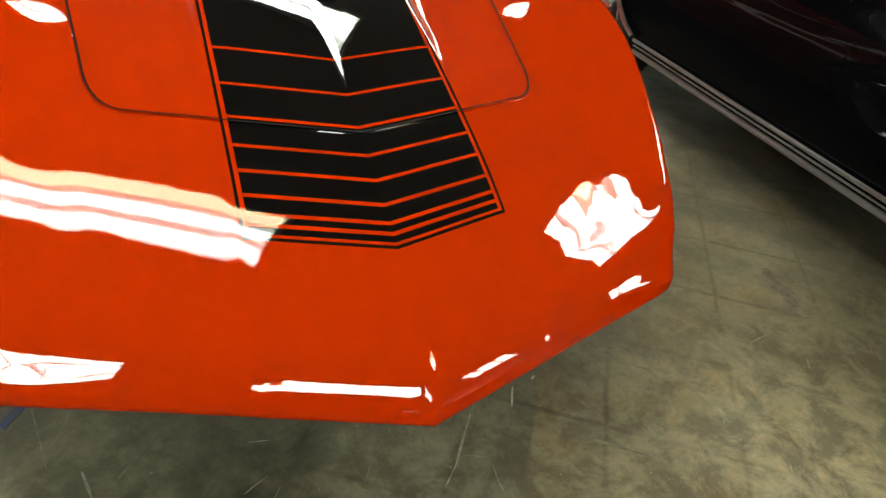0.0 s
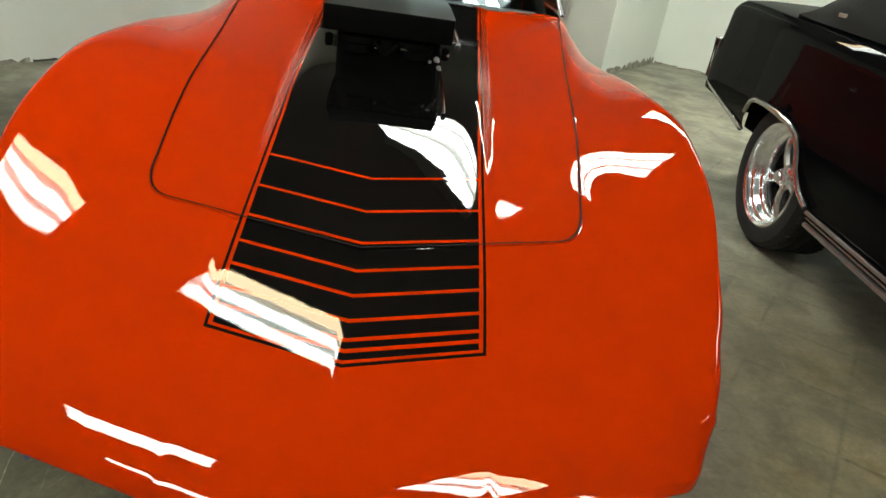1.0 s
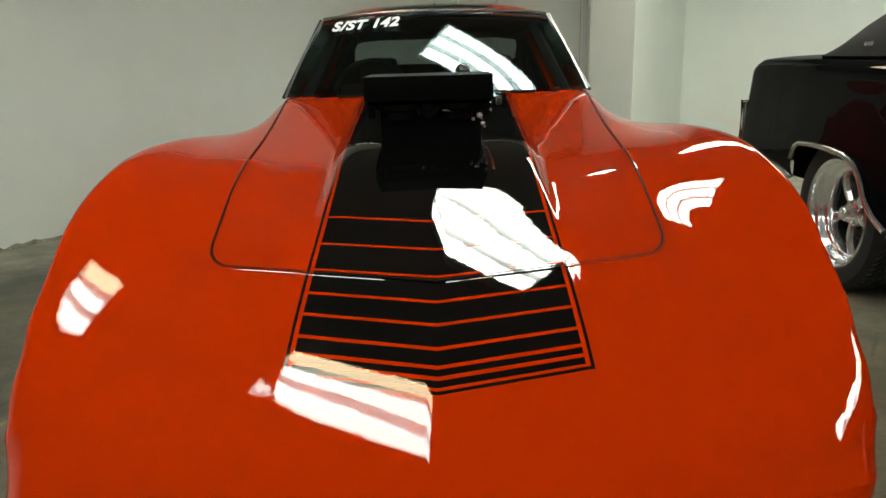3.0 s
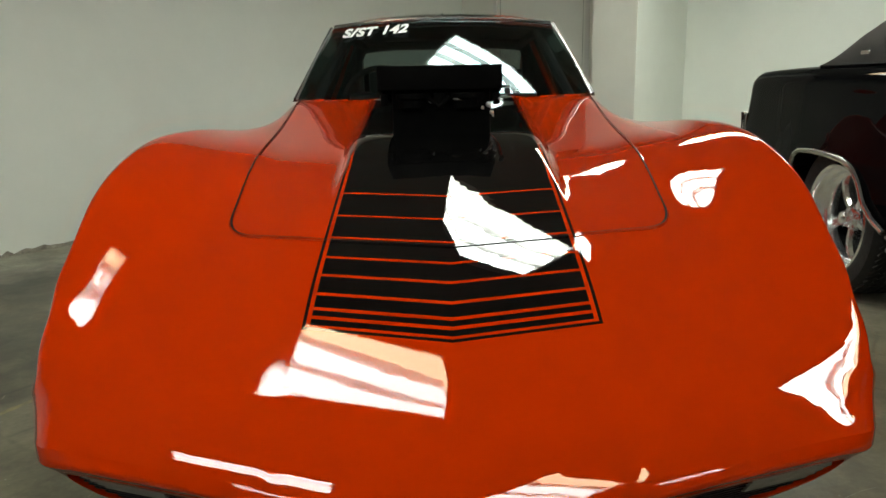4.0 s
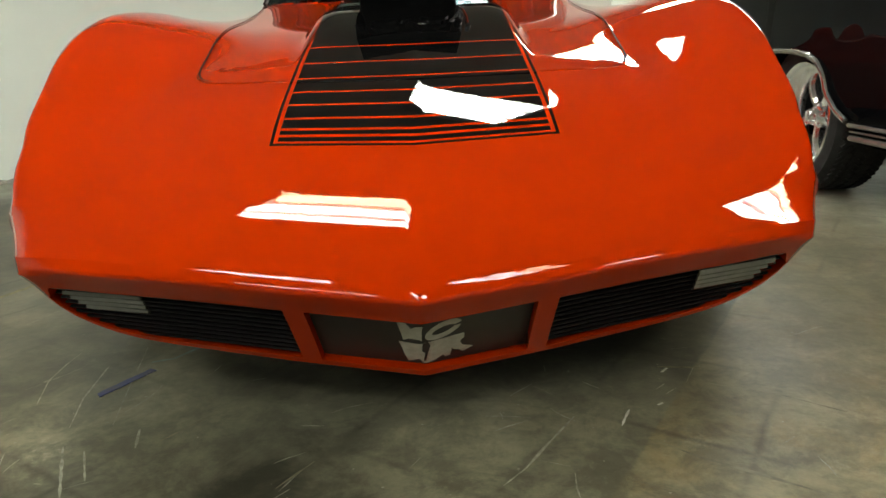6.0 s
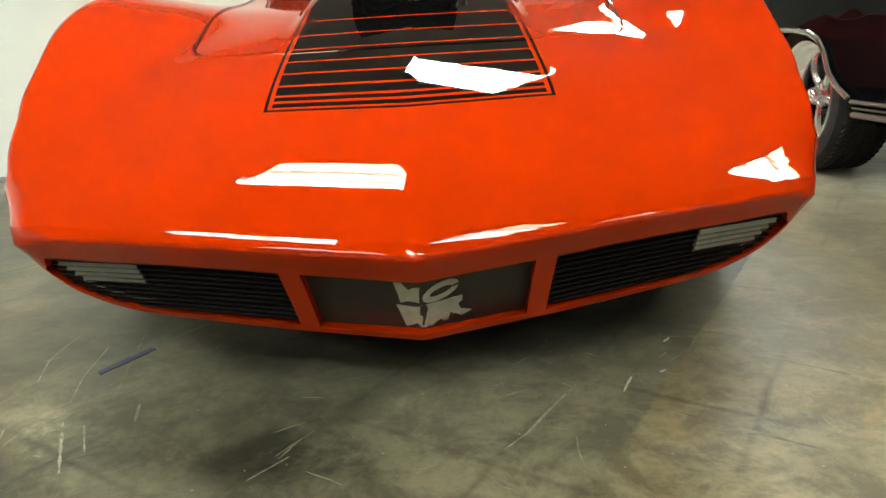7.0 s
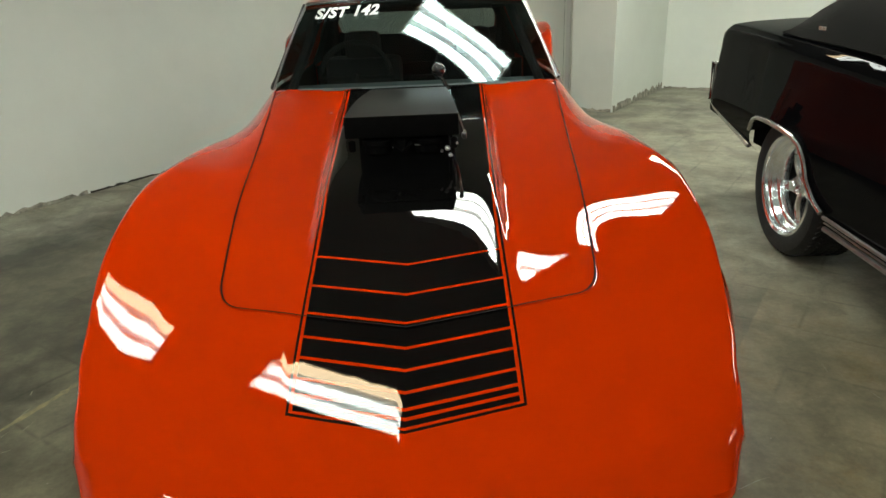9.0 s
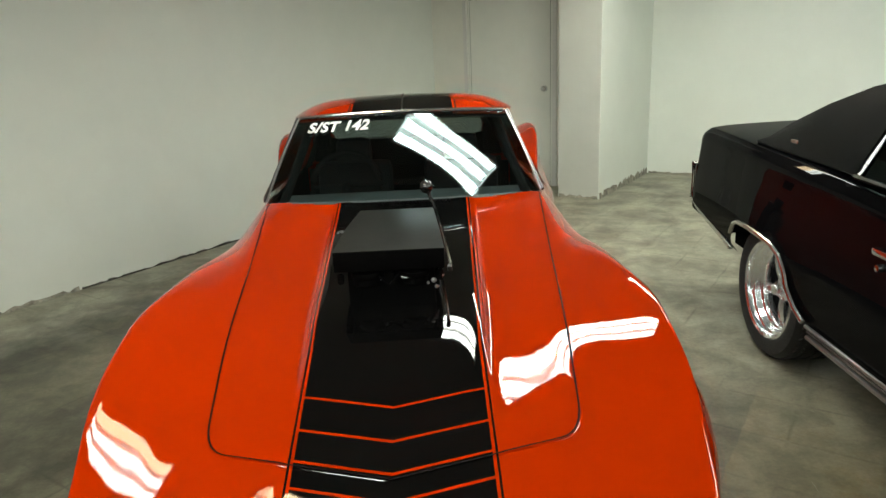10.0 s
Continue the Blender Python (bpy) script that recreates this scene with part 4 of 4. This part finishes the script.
    for sx, f in ((x0, 1), (x1, -1)):
        bm = bmesh.new()
        vs = [bm.verts.new(p) for p in ((sx, 1.066, .906), (sx, 1.066, .964), (sx * .93, 1.30, .970), (sx * .84, 1.66, .948), (sx * .84, 1.66, .87), (sx * .93, 1.30, .87))]
        f0 = bm.faces.new(vs)
        r = bmesh.ops.extrude_face_region(bm, geom=[f0])
        bmesh.ops.translate(bm, vec=(f * .006, 0, 0), verts=[v for v in r["geom"] if isinstance(v, bmesh.types.BMVert)])
        part("scoop_side", bm, M_BLACKGLOSS, scoop)
    bm = bmesh.new()
    block(bm, (-.140, 1.082, .76), (.118, 1.60, .93), .012)
    part("air_box", bm, M_BLACKMATT, scoop, smooth=True)
    for x in (-.158, .085, .132):
        bm = bmesh.new()
        lathe(bm, [(0, -.006), (.008, -.006), (.010, 0), (.010, .022), (0, .026)], 12, "z")
        bmesh.ops.transform(bm, matrix=Matrix.Translation((x, 1.074, .872)), verts=bm.verts)
        part("scoop_bracket", bm, M_BLACKMATT, scoop, smooth=True)
    for x, y, z, r in ((.112, 1.070, .866, .0075), (.134, 1.073, .880, .0085), (.096, 1.072, .858, .0045), (-.040, 1.070, .876, .0035), (.120, 1.072, .846, .0060)):
        bm = bmesh.new()
        bmesh.ops.create_uvsphere(bm, u_segments=12, v_segments=8, radius=r, matrix=Matrix.Translation((x, y, z)))
        pipe(bm, [(x, y, z), (x + .006, y + .03, z - .01)], r * .5, 6)
        part("linkage", bm, M_STEEL, scoop, "bright throttle linkage joint", smooth=True)
    # bodies and brackets hanging under the lip
    for x in (-.085, .058):
        bm = bmesh.new()
        lathe(bm, [(0, -.030), (.034, -.030), (.040, -.024), (.040, -.006), (.046, .0), (.046, .012), (0, .014)], 24, "z")
        bmesh.ops.transform(bm, matrix=Matrix.Translation((x, 1.096, .884)), verts=bm.verts)
        part("air_horn", bm, M_BLACKMATT, scoop, smooth=True)
    bm = bmesh.new()
    block(bm, (-.030, 1.060, .858), (-.004, 1.074, .898), .004)
    pipe(bm, [(-.046, 1.066, .888), (-.017, 1.060, .862), (.012, 1.066, .888)], .006, 8)
    part("centre_bracket", bm, M_BLACKMATT, scoop, smooth=True)
    bm = bmesh.new()
    pipe(bm, [(.020, 1.064, .880), (.060, 1.062, .880)], .0045, 8)
    part("fuel_fitting", bm, M_CHROME, scoop, "bright threaded fitting", smooth=True)
    bm = bmesh.new()
    bmesh.ops.create_uvsphere(bm, u_segments=20, v_segments=14, radius=.028, matrix=Matrix.Translation((.101, 1.93, .977)))
    part("lever_ball", bm, M_BLACKGLOSS, scoop, "black ball knob", smooth=True)
    bm = bmesh.new()
    pipe(bm, [(.106, 1.925, .958), (.120, 1.82, .944), (.134, 1.70, .930)], .008, 8)
    part("lever_stem", bm, M_BLACKGLOSS, scoop, smooth=True)
    bm = bmesh.new()
    pipe(bm, [(.134, 1.70, .930), (.150, 1.40, .922), (.163, 1.085, .908)], .0055, 8)
    part("linkage_rod", bm, M_CHROME, scoop, "thin chrome linkage rod", smooth=True)
    bm = bmesh.new()
    block(bm, (.154, 1.068, .890), (.168, 1.090, .908), .005)
    part("rod_end", bm, M_BLACKSATIN, scoop, smooth=True)
    bm = bmesh.new()
    for k in range(22):
        x = -.11 + k * .0145
        z = surface_height(half, x, 2.06)
        block(bm, (x, 2.035, z - .002), (x + .006, 2.085, z + .002))
    part("cowl_vent", bm, M_BLACKMATT, car)
    return car


sports_car()


# ---------------------------------------------------------------- the black coupe
def black_coupe():
    m = pose(1.655, 2.25, 0, 0, 0, -2)
    car = thing("black_coupe", "glossy black two-door coupe with bright trim", "car", m)
    # local x: 0 at the near side, growing across the car; local y: back is plus, 0 at the rear axle
    st = [-3.95, -3.85, -3.4, -2.6, -1.9, -1.0, -.5, -.25, 0, .25, .5, .8, 1.04, 1.115, 1.15]
    tab = {
        "in": [.16, .10, .05, .02, .02, .02, .015, .0, -.004, .0, .015, .035, .052, .066, .09],
        "top": [.70, .80, .86, .90, .92, .93, .955, .970, .980, .988, .995, 1.0, 1.0, .985, .93],
        "bot": [.42, .33, .29, .28, .28, .28, .28, .30, .34, .40, .44, .47, .50, .52, .54],
    }
    y = np.concatenate([np.linspace(-3.95, -.52, 50)[:-1], np.linspace(-.52, .44, 97)[:-1], np.linspace(.44, 1.15, 28)])
    q = {k: pchip(st, v, y) for k, v in tab.items()}
    wdt = 1.90
    flare = np.exp(-((y - .02) / .40) ** 2)
    cols = [(q["in"] + .05, q["bot"]), (q["in"] + .012, q["bot"] + .04), (q["in"] + 0 * y, .50 + 0 * y), (q["in"] - .010 * flare, .60 + 0 * y), (q["in"] + .012 - .006 * flare, .70 + 0 * y),
            (q["in"] + .030, q["top"] - .13), (q["in"] + .040, q["top"] - .05), (q["in"] + .075, q["top"] - .012), (q["in"] + .12, q["top"]), (q["in"] + .30, q["top"] + .012), (.95 + 0 * y, q["top"] + .025)]
    P = smooth_rows(np.stack([np.stack([x, y, z], 1) for x, z in cols], 1), 6)
    other = P[:, -2::-1].copy()
    other[:, :, 0] = wdt - other[:, :, 0]
    P = np.concatenate([P, other], 1)
    N = -grid_normals(P)
    keep = np.ones((P.shape[0] - 1, P.shape[1] - 1), bool)
    outline = [(.345, .44), (.335, .52), (.30, .590), (.24, .615), (.12, .620), (-.02, .615), (-.14, .602), (-.22, .575), (-.275, .52), (-.31, .45), (-.38, .39), (-.47, .345)]
    oy, oz = [p[0] for p in outline], [p[1] for p in outline]

    def arch(yy):
        """Height of the wheel opening's edge along the car: low and flat-topped."""
        return float(np.interp(-yy, [-v for v in oy], oz)) if oy[-1] <= yy <= oy[0] else 0.0

    for i in range(keep.shape[0]):
        for j in range(keep.shape[1]):
            a = (P[i, j] + P[i + 1, j + 1]) / 2
            near = abs(a[0]) < .2 or abs(a[0] - wdt) < .2
            for c in (0.0, -2.95):
                if near and a[2] < arch(a[1] - c) - .003:
                    keep[i, j] = False
    grid_part("body_shell", P, N, keep, M_BLACKCAR, car, flip=True, label="glossy black bodywork")
    for name, i in (("tail_panel", -1), ("nose_panel", 0)):
        bm = bmesh.new()
        f = bm.faces.new([bm.verts.new(v) for v in P[i]])
        bmesh.ops.triangulate(bm, faces=[f])
        part(name, bm, M_BLACKCAR, car)
    bm = bmesh.new()
    pipe(bm, [(.14, 1.155, .58), (.30, 1.195, .57), (.95, 1.215, .57), (1.60, 1.195, .57), (1.76, 1.155, .58)], .04, 10, flat=1.5)
    part("rear_bumper", bm, M_CHROME, car, "chrome rear bumper", smooth=True)
    for x in (.075, 1.72):
        lamp = new("tail_lamp")
        lamp.parent = car
        bm = bmesh.new()
        block(bm, (x + .006, 1.115, .555), (x + .10, 1.172, .765), .012)
        part("lens", bm, M_BLACKGLOSS, lamp, smooth=True)
        bm = bmesh.new()
        pipe(bm, [(x, 1.164, .55), (x, 1.164, .77), (x + .105, 1.164, .77), (x + .105, 1.164, .55)], .010, 8, True)
        part("bezel", bm, M_TRIM, lamp, smooth=True)
    for sgn, base in ((1, 0), (-1, wdt)):
        for c in (0.0, -2.95):
            bm = bmesh.new()
            yy = [oy[0] + (oy[-1] - oy[0]) * k / 44 for k in range(45)]
            line = [(base + sgn * (float(np.interp(v + c, st, tab["in"])) - .012), v + c, arch(v)) for v in yy[1:-1]]
            pipe(bm, line, .012, 8)
            part("arch_moulding", bm, M_TRIM, car, "bright wheel-opening moulding", smooth=True)
            bm = bmesh.new()
            rim = [[(p[0] + sgn * d, p[1], p[2] - e) for p in line] for d, e in ((.004, .004), (.10, .0))]
            verts = [bm.verts.new(p) for r in rim for p in r]
            n = len(line)
            for k in range(n - 1):
                bm.faces.new((verts[k], verts[k + 1], verts[n + k + 1], verts[n + k]))
            part("arch_return", bm, M_BLACKMATT, car)
        for zz, rad, off in ((.338, .008, -.002), (.314, .004, .006), (.288, .011, .010)):
            bm = bmesh.new()
            pipe(bm, [(base + sgn * (.012 + off), v, zz) for v in np.linspace(-2.47, -.46, 12)], rad, 8)
            part("sill_moulding", bm, M_PILLAR, car, "bright sill moulding", smooth=True)
        bm = bmesh.new()
        pipe(bm, [(base + sgn * (float(np.interp(v, st, tab["in"])) + .008), v, float(np.interp(v, st, tab["bot"])) + .028) for v in np.linspace(.36, 1.10, 8)], .014, 8)
        part("quarter_moulding", bm, M_TRIM, car, smooth=True)
        bm = bmesh.new()
        block(bm, (base + sgn * .0 - .014, -1.02, .775), (base + sgn * .0 + .014, -.86, .800), .008)
        part("door_handle", bm, M_CHROME, car, smooth=True)
        bm = bmesh.new()
        lathe(bm, [(0, -.012), (.012, -.011), (.014, 0), (.014, .02)], 14)
        bmesh.ops.transform(bm, matrix=Matrix.Translation((base - sgn * .002, -.90, .735)) @ Matrix.Rotation(0 if sgn > 0 else math.pi, 4, "Z"), verts=bm.verts)
        part("door_lock", bm, M_CHROME, car, smooth=True)

    lower = [(-2.15, .93), (-1.5, .955), (-.9, .965), (-.5, .972), (-.25, .977), (0, .981), (.2, .984), (.38, .985)]
    upper = [(-1.45, 1.30), (-1.2, 1.34), (-.9, 1.352), (-.55, 1.338), (-.30, 1.290), (-.05, 1.205), (.16, 1.105), (.34, 1.0)]
    inset = [.30, .30, .30, .30, .285, .25, .20, .15]
    for sgn, base in ((1, 0), (-1, wdt)):
        lo = [(base + sgn * .125, a, z) for a, z in lower]
        hi = [(base + sgn * inset[i], a, z) for i, (a, z) in enumerate(upper)]
        W = ruled(lo, hi, 6)
        sheet("side_glass", W[:, :4], M_DARKGLASS, car, 0)
        sheet("sail_panel", W[:, 3:], M_VINYL, car, .02, "black vinyl-covered rear pillar")
        bm = bmesh.new()
        pipe(bm, [tuple(W[k, 3]) for k in range(7)], .010, 6)
        pipe(bm, [tuple(p) for p in W[-1, :4]], .010, 6)
        part("window_trim", bm, M_TRIM, car, smooth=True)
        bm = bmesh.new()
        pipe(bm, [(base + sgn * .110, a, z + .004) for a, z in lower[:4]], .010, 6)
        part("belt_moulding", bm, M_TRIM, car, smooth=True)
        bm = bmesh.new()
        block(bm, (base + sgn * .135 - .004, .0, 1.03), (base + sgn * .135 + .004, .07, 1.05), .003)
        part("pillar_emblem", bm, M_TRIM, car)
    rows = []
    for i, (a, z) in enumerate(upper):
        xi = inset[i]
        rows.append([(x, a, z + .03 * (1 - ((x - .95) / (.95 - xi)) ** 2)) for x in np.linspace(xi, wdt - xi, 15)])
    R = np.array(rows)
    sheet("vinyl_roof", R[:4], M_VINYL, car, .02, "black vinyl roof")
    sheet("rear_window", R[3:], M_DARKGLASS, car, 0)
    sheet("front_window", ruled([(x, -2.15, .94) for x in np.linspace(.12, wdt - .12, 15)], [tuple(p) for p in R[0]], 5), M_DARKGLASS, car, 0)
    bm = bmesh.new()
    block(bm, (.20, -3.6, .22), (wdt - .20, .20, .28), .01)
    block(bm, (.25, .20, .45), (wdt - .25, .95, .50), .01)
    block(bm, (.34, -2.1, .28), (wdt - .34, .3, .60), .02)
    part("underbody", bm, M_BLACKMATT, car)
    for c in (0.0, -2.95):
        bm = bmesh.new()
        block(bm, (.34, c - .44, .25), (.36, c + .33, .70))
        block(bm, (wdt - .36, c - .44, .25), (wdt - .34, c + .33, .70))
        block(bm, (.05, c - .44, .66), (.34, c + .33, .68))
        block(bm, (wdt - .34, c - .44, .66), (wdt - .05, c + .33, .68))
        part("wheel_well", bm, M_BLACKMATT, car)
        for a, b in ((.10, .36), (wdt - .36, wdt - .10)):
            bm = bmesh.new()
            block(bm, (a, c + .345, .42), (b, c + .52, .70), .01)
            part("splash_panel", bm, M_BLACKMATT, car)
        wheel("wheel", .335, .25, .238, car, pose(.175, c, .335))
        wheel("wheel", .335, .25, .238, car, pose(wdt - .175, c, .335, 0, 0, 180))
    return car


black_coupe()


# ---------------------------------------------------------------- small things on the floor
def worn_base(name, a, b, height, depth_dir, gap=False, seed=1):
    """A strip of chipped plaster along the foot of a wall, from a to b in room axes."""
    rng = random.Random(seed)
    a, b, d = Vector((*a, 0)), Vector((*b, 0)), Vector((*depth_dir, 0))
    n = max(6, int((b - a).length / .035))
    bm = bmesh.new()
    rows = []
    for k in range(n + 1):
        p = a + (b - a) * k / n
        h = height * (rng.uniform(.55, 1.0) if rng.random() > .22 else rng.uniform(.15, .4))
        t = rng.uniform(.004, .010)
        rows.append([bm.verts.new(ROOM @ (p + d * .0005)), bm.verts.new(ROOM @ (p + d * t)), bm.verts.new(ROOM @ (p + d * t * .8 + Vector((0, 0, h * .8)))), bm.verts.new(ROOM @ (p + d * .0005 + Vector((0, 0, h))))])
    for p, q in zip(rows, rows[1:]):
        for j in range(3):
            bm.faces.new((p[j], p[j + 1], q[j + 1], q[j]))
    ob = part(name, bm, M_GAP if gap else M_WALLBARE)
    tagged(ob, "dark gap under the wall's foot" if gap else "chipped bare plaster along the wall's foot", "baseboard", kind="structure")


worn_base("baseboard_1", (V_PIER, U_DEEP - .02), (V_PIER, U_PIER + .01), .085, (1, 0), seed=3)
worn_base("baseboard_2", (-2.27, U_PIER), (V_PIER - .01, U_PIER), .035, (0, -1), seed=5)
worn_base("baseboard_3", (V_PIER + .02, U_DEEP), (V_RIGHT, U_DEEP), .030, (0, -1), seed=6)
worn_base("baseboard_4", (V_LEFT, .6), (V_LEFT, 1.75), .035, (1, 0), seed=8)
worn_base("baseboard_5", (V_LEFT, 1.77), (V_LEFT, U_DOOR), .020, (1, 0), True, seed=9)


def floor_mark(name, label, pts, width, mat, seed=0, category="scuff"):
    """A thin scuff or paint streak lying on the concrete."""
    rng = random.Random(seed)
    P = [Vector((*p, .0012)) for p in pts]
    fine = []
    for p, q in zip(P, P[1:]):
        n = max(2, int((q - p).length / .02))
        fine += [p + (q - p) * k / n for k in range(n)]
    fine.append(P[-1])
    bm = bmesh.new()
    prev = None
    for k, p in enumerate(fine):
        d = (fine[min(k + 1, len(fine) - 1)] - fine[max(k - 1, 0)]).normalized()
        w = width * rng.uniform(.35, 1.0) * math.sin(math.pi * (k + .6) / (len(fine) + .2)) ** .5 / 2
        sd = Vector((-d.y, d.x, 0))
        now = (bm.verts.new(p + sd * w), bm.verts.new(p - sd * w))
        if prev:
            bm.faces.new((prev[0], prev[1], now[1], now[0]))
        prev = now
    tagged(part(name, bm, mat), label, category)


scuff = "pale scratch on the concrete floor"


def fine_scuffs():
    """Many hair-thin scratches and crumbs scattered over the concrete, in one mesh."""
    rng = random.Random(77)
    bm = bmesh.new()
    for k in range(150):
        x, y = rng.uniform(-1.5, 1.5), rng.uniform(-.75, 1.3)
        a = rng.gauss(.9, .9)
        n = rng.randint(2, 5)
        step = rng.uniform(.006, .030)
        w = rng.uniform(.0006, .0018)
        prev = None
        for i in range(n + 1):
            t = 1 - abs(2 * i / n - 1) * .7
            sd = Vector((-math.sin(a), math.cos(a), 0)) * w * t
            p = Vector((x, y, .0011))
            now = (bm.verts.new(p + sd), bm.verts.new(p - sd))
            if prev:
                bm.faces.new((prev[0], prev[1], now[1], now[0]))
            prev = now
            x += math.cos(a) * step
            y += math.sin(a) * step
            a += rng.uniform(-.18, .18)
    for k in range(220):
        x, y, r = rng.uniform(-1.3, 1.4), rng.uniform(-.75, 1.0), rng.uniform(.0010, .0028)
        ring = [bm.verts.new((x + r * rng.uniform(.6, 1.2) * math.cos(q), y + r * rng.uniform(.6, 1.2) * math.sin(q), .0012)) for q in (0, 1.2, 2.5, 3.7, 5.0)]
        bm.faces.new(ring)
    tagged(part("floor_scuffs", bm, M_SCUFF), "fine pale scratches and specks scattered over the concrete", "scuffs", kind="stuff")


fine_scuffs()
for k, (w, pts) in enumerate((
        (.006, [(.269, .302), (.204, .214), (.157, .147), (.114, .102)]), (.004, [(.164, .398), (.210, .439)]),
        (.004, [(-.844, .713), (-.847, .642), (-.845, .567), (-.811, .455)]), (.006, [(-.739, .625), (-.724, .473), (-.693, .352)]),
        (.008, [(-.671, .285), (-.626, .189), (-.591, .116)]), (.005, [(-.624, .267), (-.578, .173)]),
        (.003, [(-.689, .730), (-.649, .529), (-.611, .355)]), (.007, [(-.551, .333), (-.533, .268)]),
        (.005, [(-.770, .274), (-.751, .220)]), (.004, [(-.227, .122), (-.281, .064)]), (.005, [(.455, .393), (.478, .414)]))):
    floor_mark("floor_scratch", scuff, pts, w, M_SCUFF, 20 + k)
for k, (w, pts) in enumerate((
        (.010, [(.394, .207), (.447, .154), (.517, .103), (.621, .024)]), (.008, [(.561, .409), (.685, .342), (.766, .271)]),
        (.007, [(-.419, .384), (-.459, .334), (-.496, .287)]), (.006, [(-.199, .197), (-.251, .125)]), (.010, [(.488, .491), (.574, .477)]))):
    floor_mark("floor_crack", "dark hairline crack in the concrete floor", pts, w, M_CRACK, 60 + k, "crack")
floor_mark("paint_smear", "faint teal paint smear on the concrete floor", [(-.547, .728), (-.599, .652), (-.645, .639)], .016, M_TEAL, 6)
floor_mark("paint_drip", "white paint drip dried on the concrete floor", [(.378, .318), (.362, .290), (.348, .262)], .007, M_DRIP, 8, "paint drip")
floor_mark("paint_drip", "white paint drip dried on the concrete floor", [(.436, .330), (.449, .338)], .010, M_DRIP, 9, "paint drip")
floor_mark("paint_drip", "pale paint drip dried on the concrete floor", [(.488, .464), (.506, .482)], .009, M_DRIP, 10, "paint drip")
floor_mark("paper_scrap", "small white scrap beside the blue tape", [(-.632, .570), (-.619, .597)], .010, M_DRIP, 13, "scrap")
floor_mark("rust_stain", "brown rust stain on the concrete floor", [(1.45, .58), (1.42, .50), (1.40, .39)], .07, M_RUST, 11, "stain")
floor_mark("paint_line", "faded yellow paint line on the concrete floor", [(-1.42, .95), (-1.30, 1.20), (-1.20, 1.45)], .035, M_YELLOW, 12, "paint line")


def floor_tape():
    bm = bmesh.new()
    random.seed(2)
    pts = [(-.697, .482), (-.686, .503), (-.674, .519), (-.657, .547), (-.640, .574), (-.624, .598)]
    w = .0095
    vs = []
    for x, y in pts:
        for sgn in (-1, 1):
            vs.append(bm.verts.new((x + sgn * w * .8 + random.uniform(-.0025, .0025), y - sgn * w * .6 + random.uniform(-.002, .002), .0025)))
    for i in range(len(pts) - 1):
        bm.faces.new((vs[2 * i], vs[2 * i + 1], vs[2 * i + 3], vs[2 * i + 2]))
    r = bmesh.ops.extrude_face_region(bm, geom=list(bm.faces))
    bmesh.ops.translate(bm, vec=(0, 0, -.002), verts=[v for v in r["geom"] if isinstance(v, bmesh.types.BMVert)])
    ob = part("tape_strip", bm, M_TAPE)
    tagged(ob, "torn strip of blue tape stuck on the concrete floor", "tape")


floor_tape()
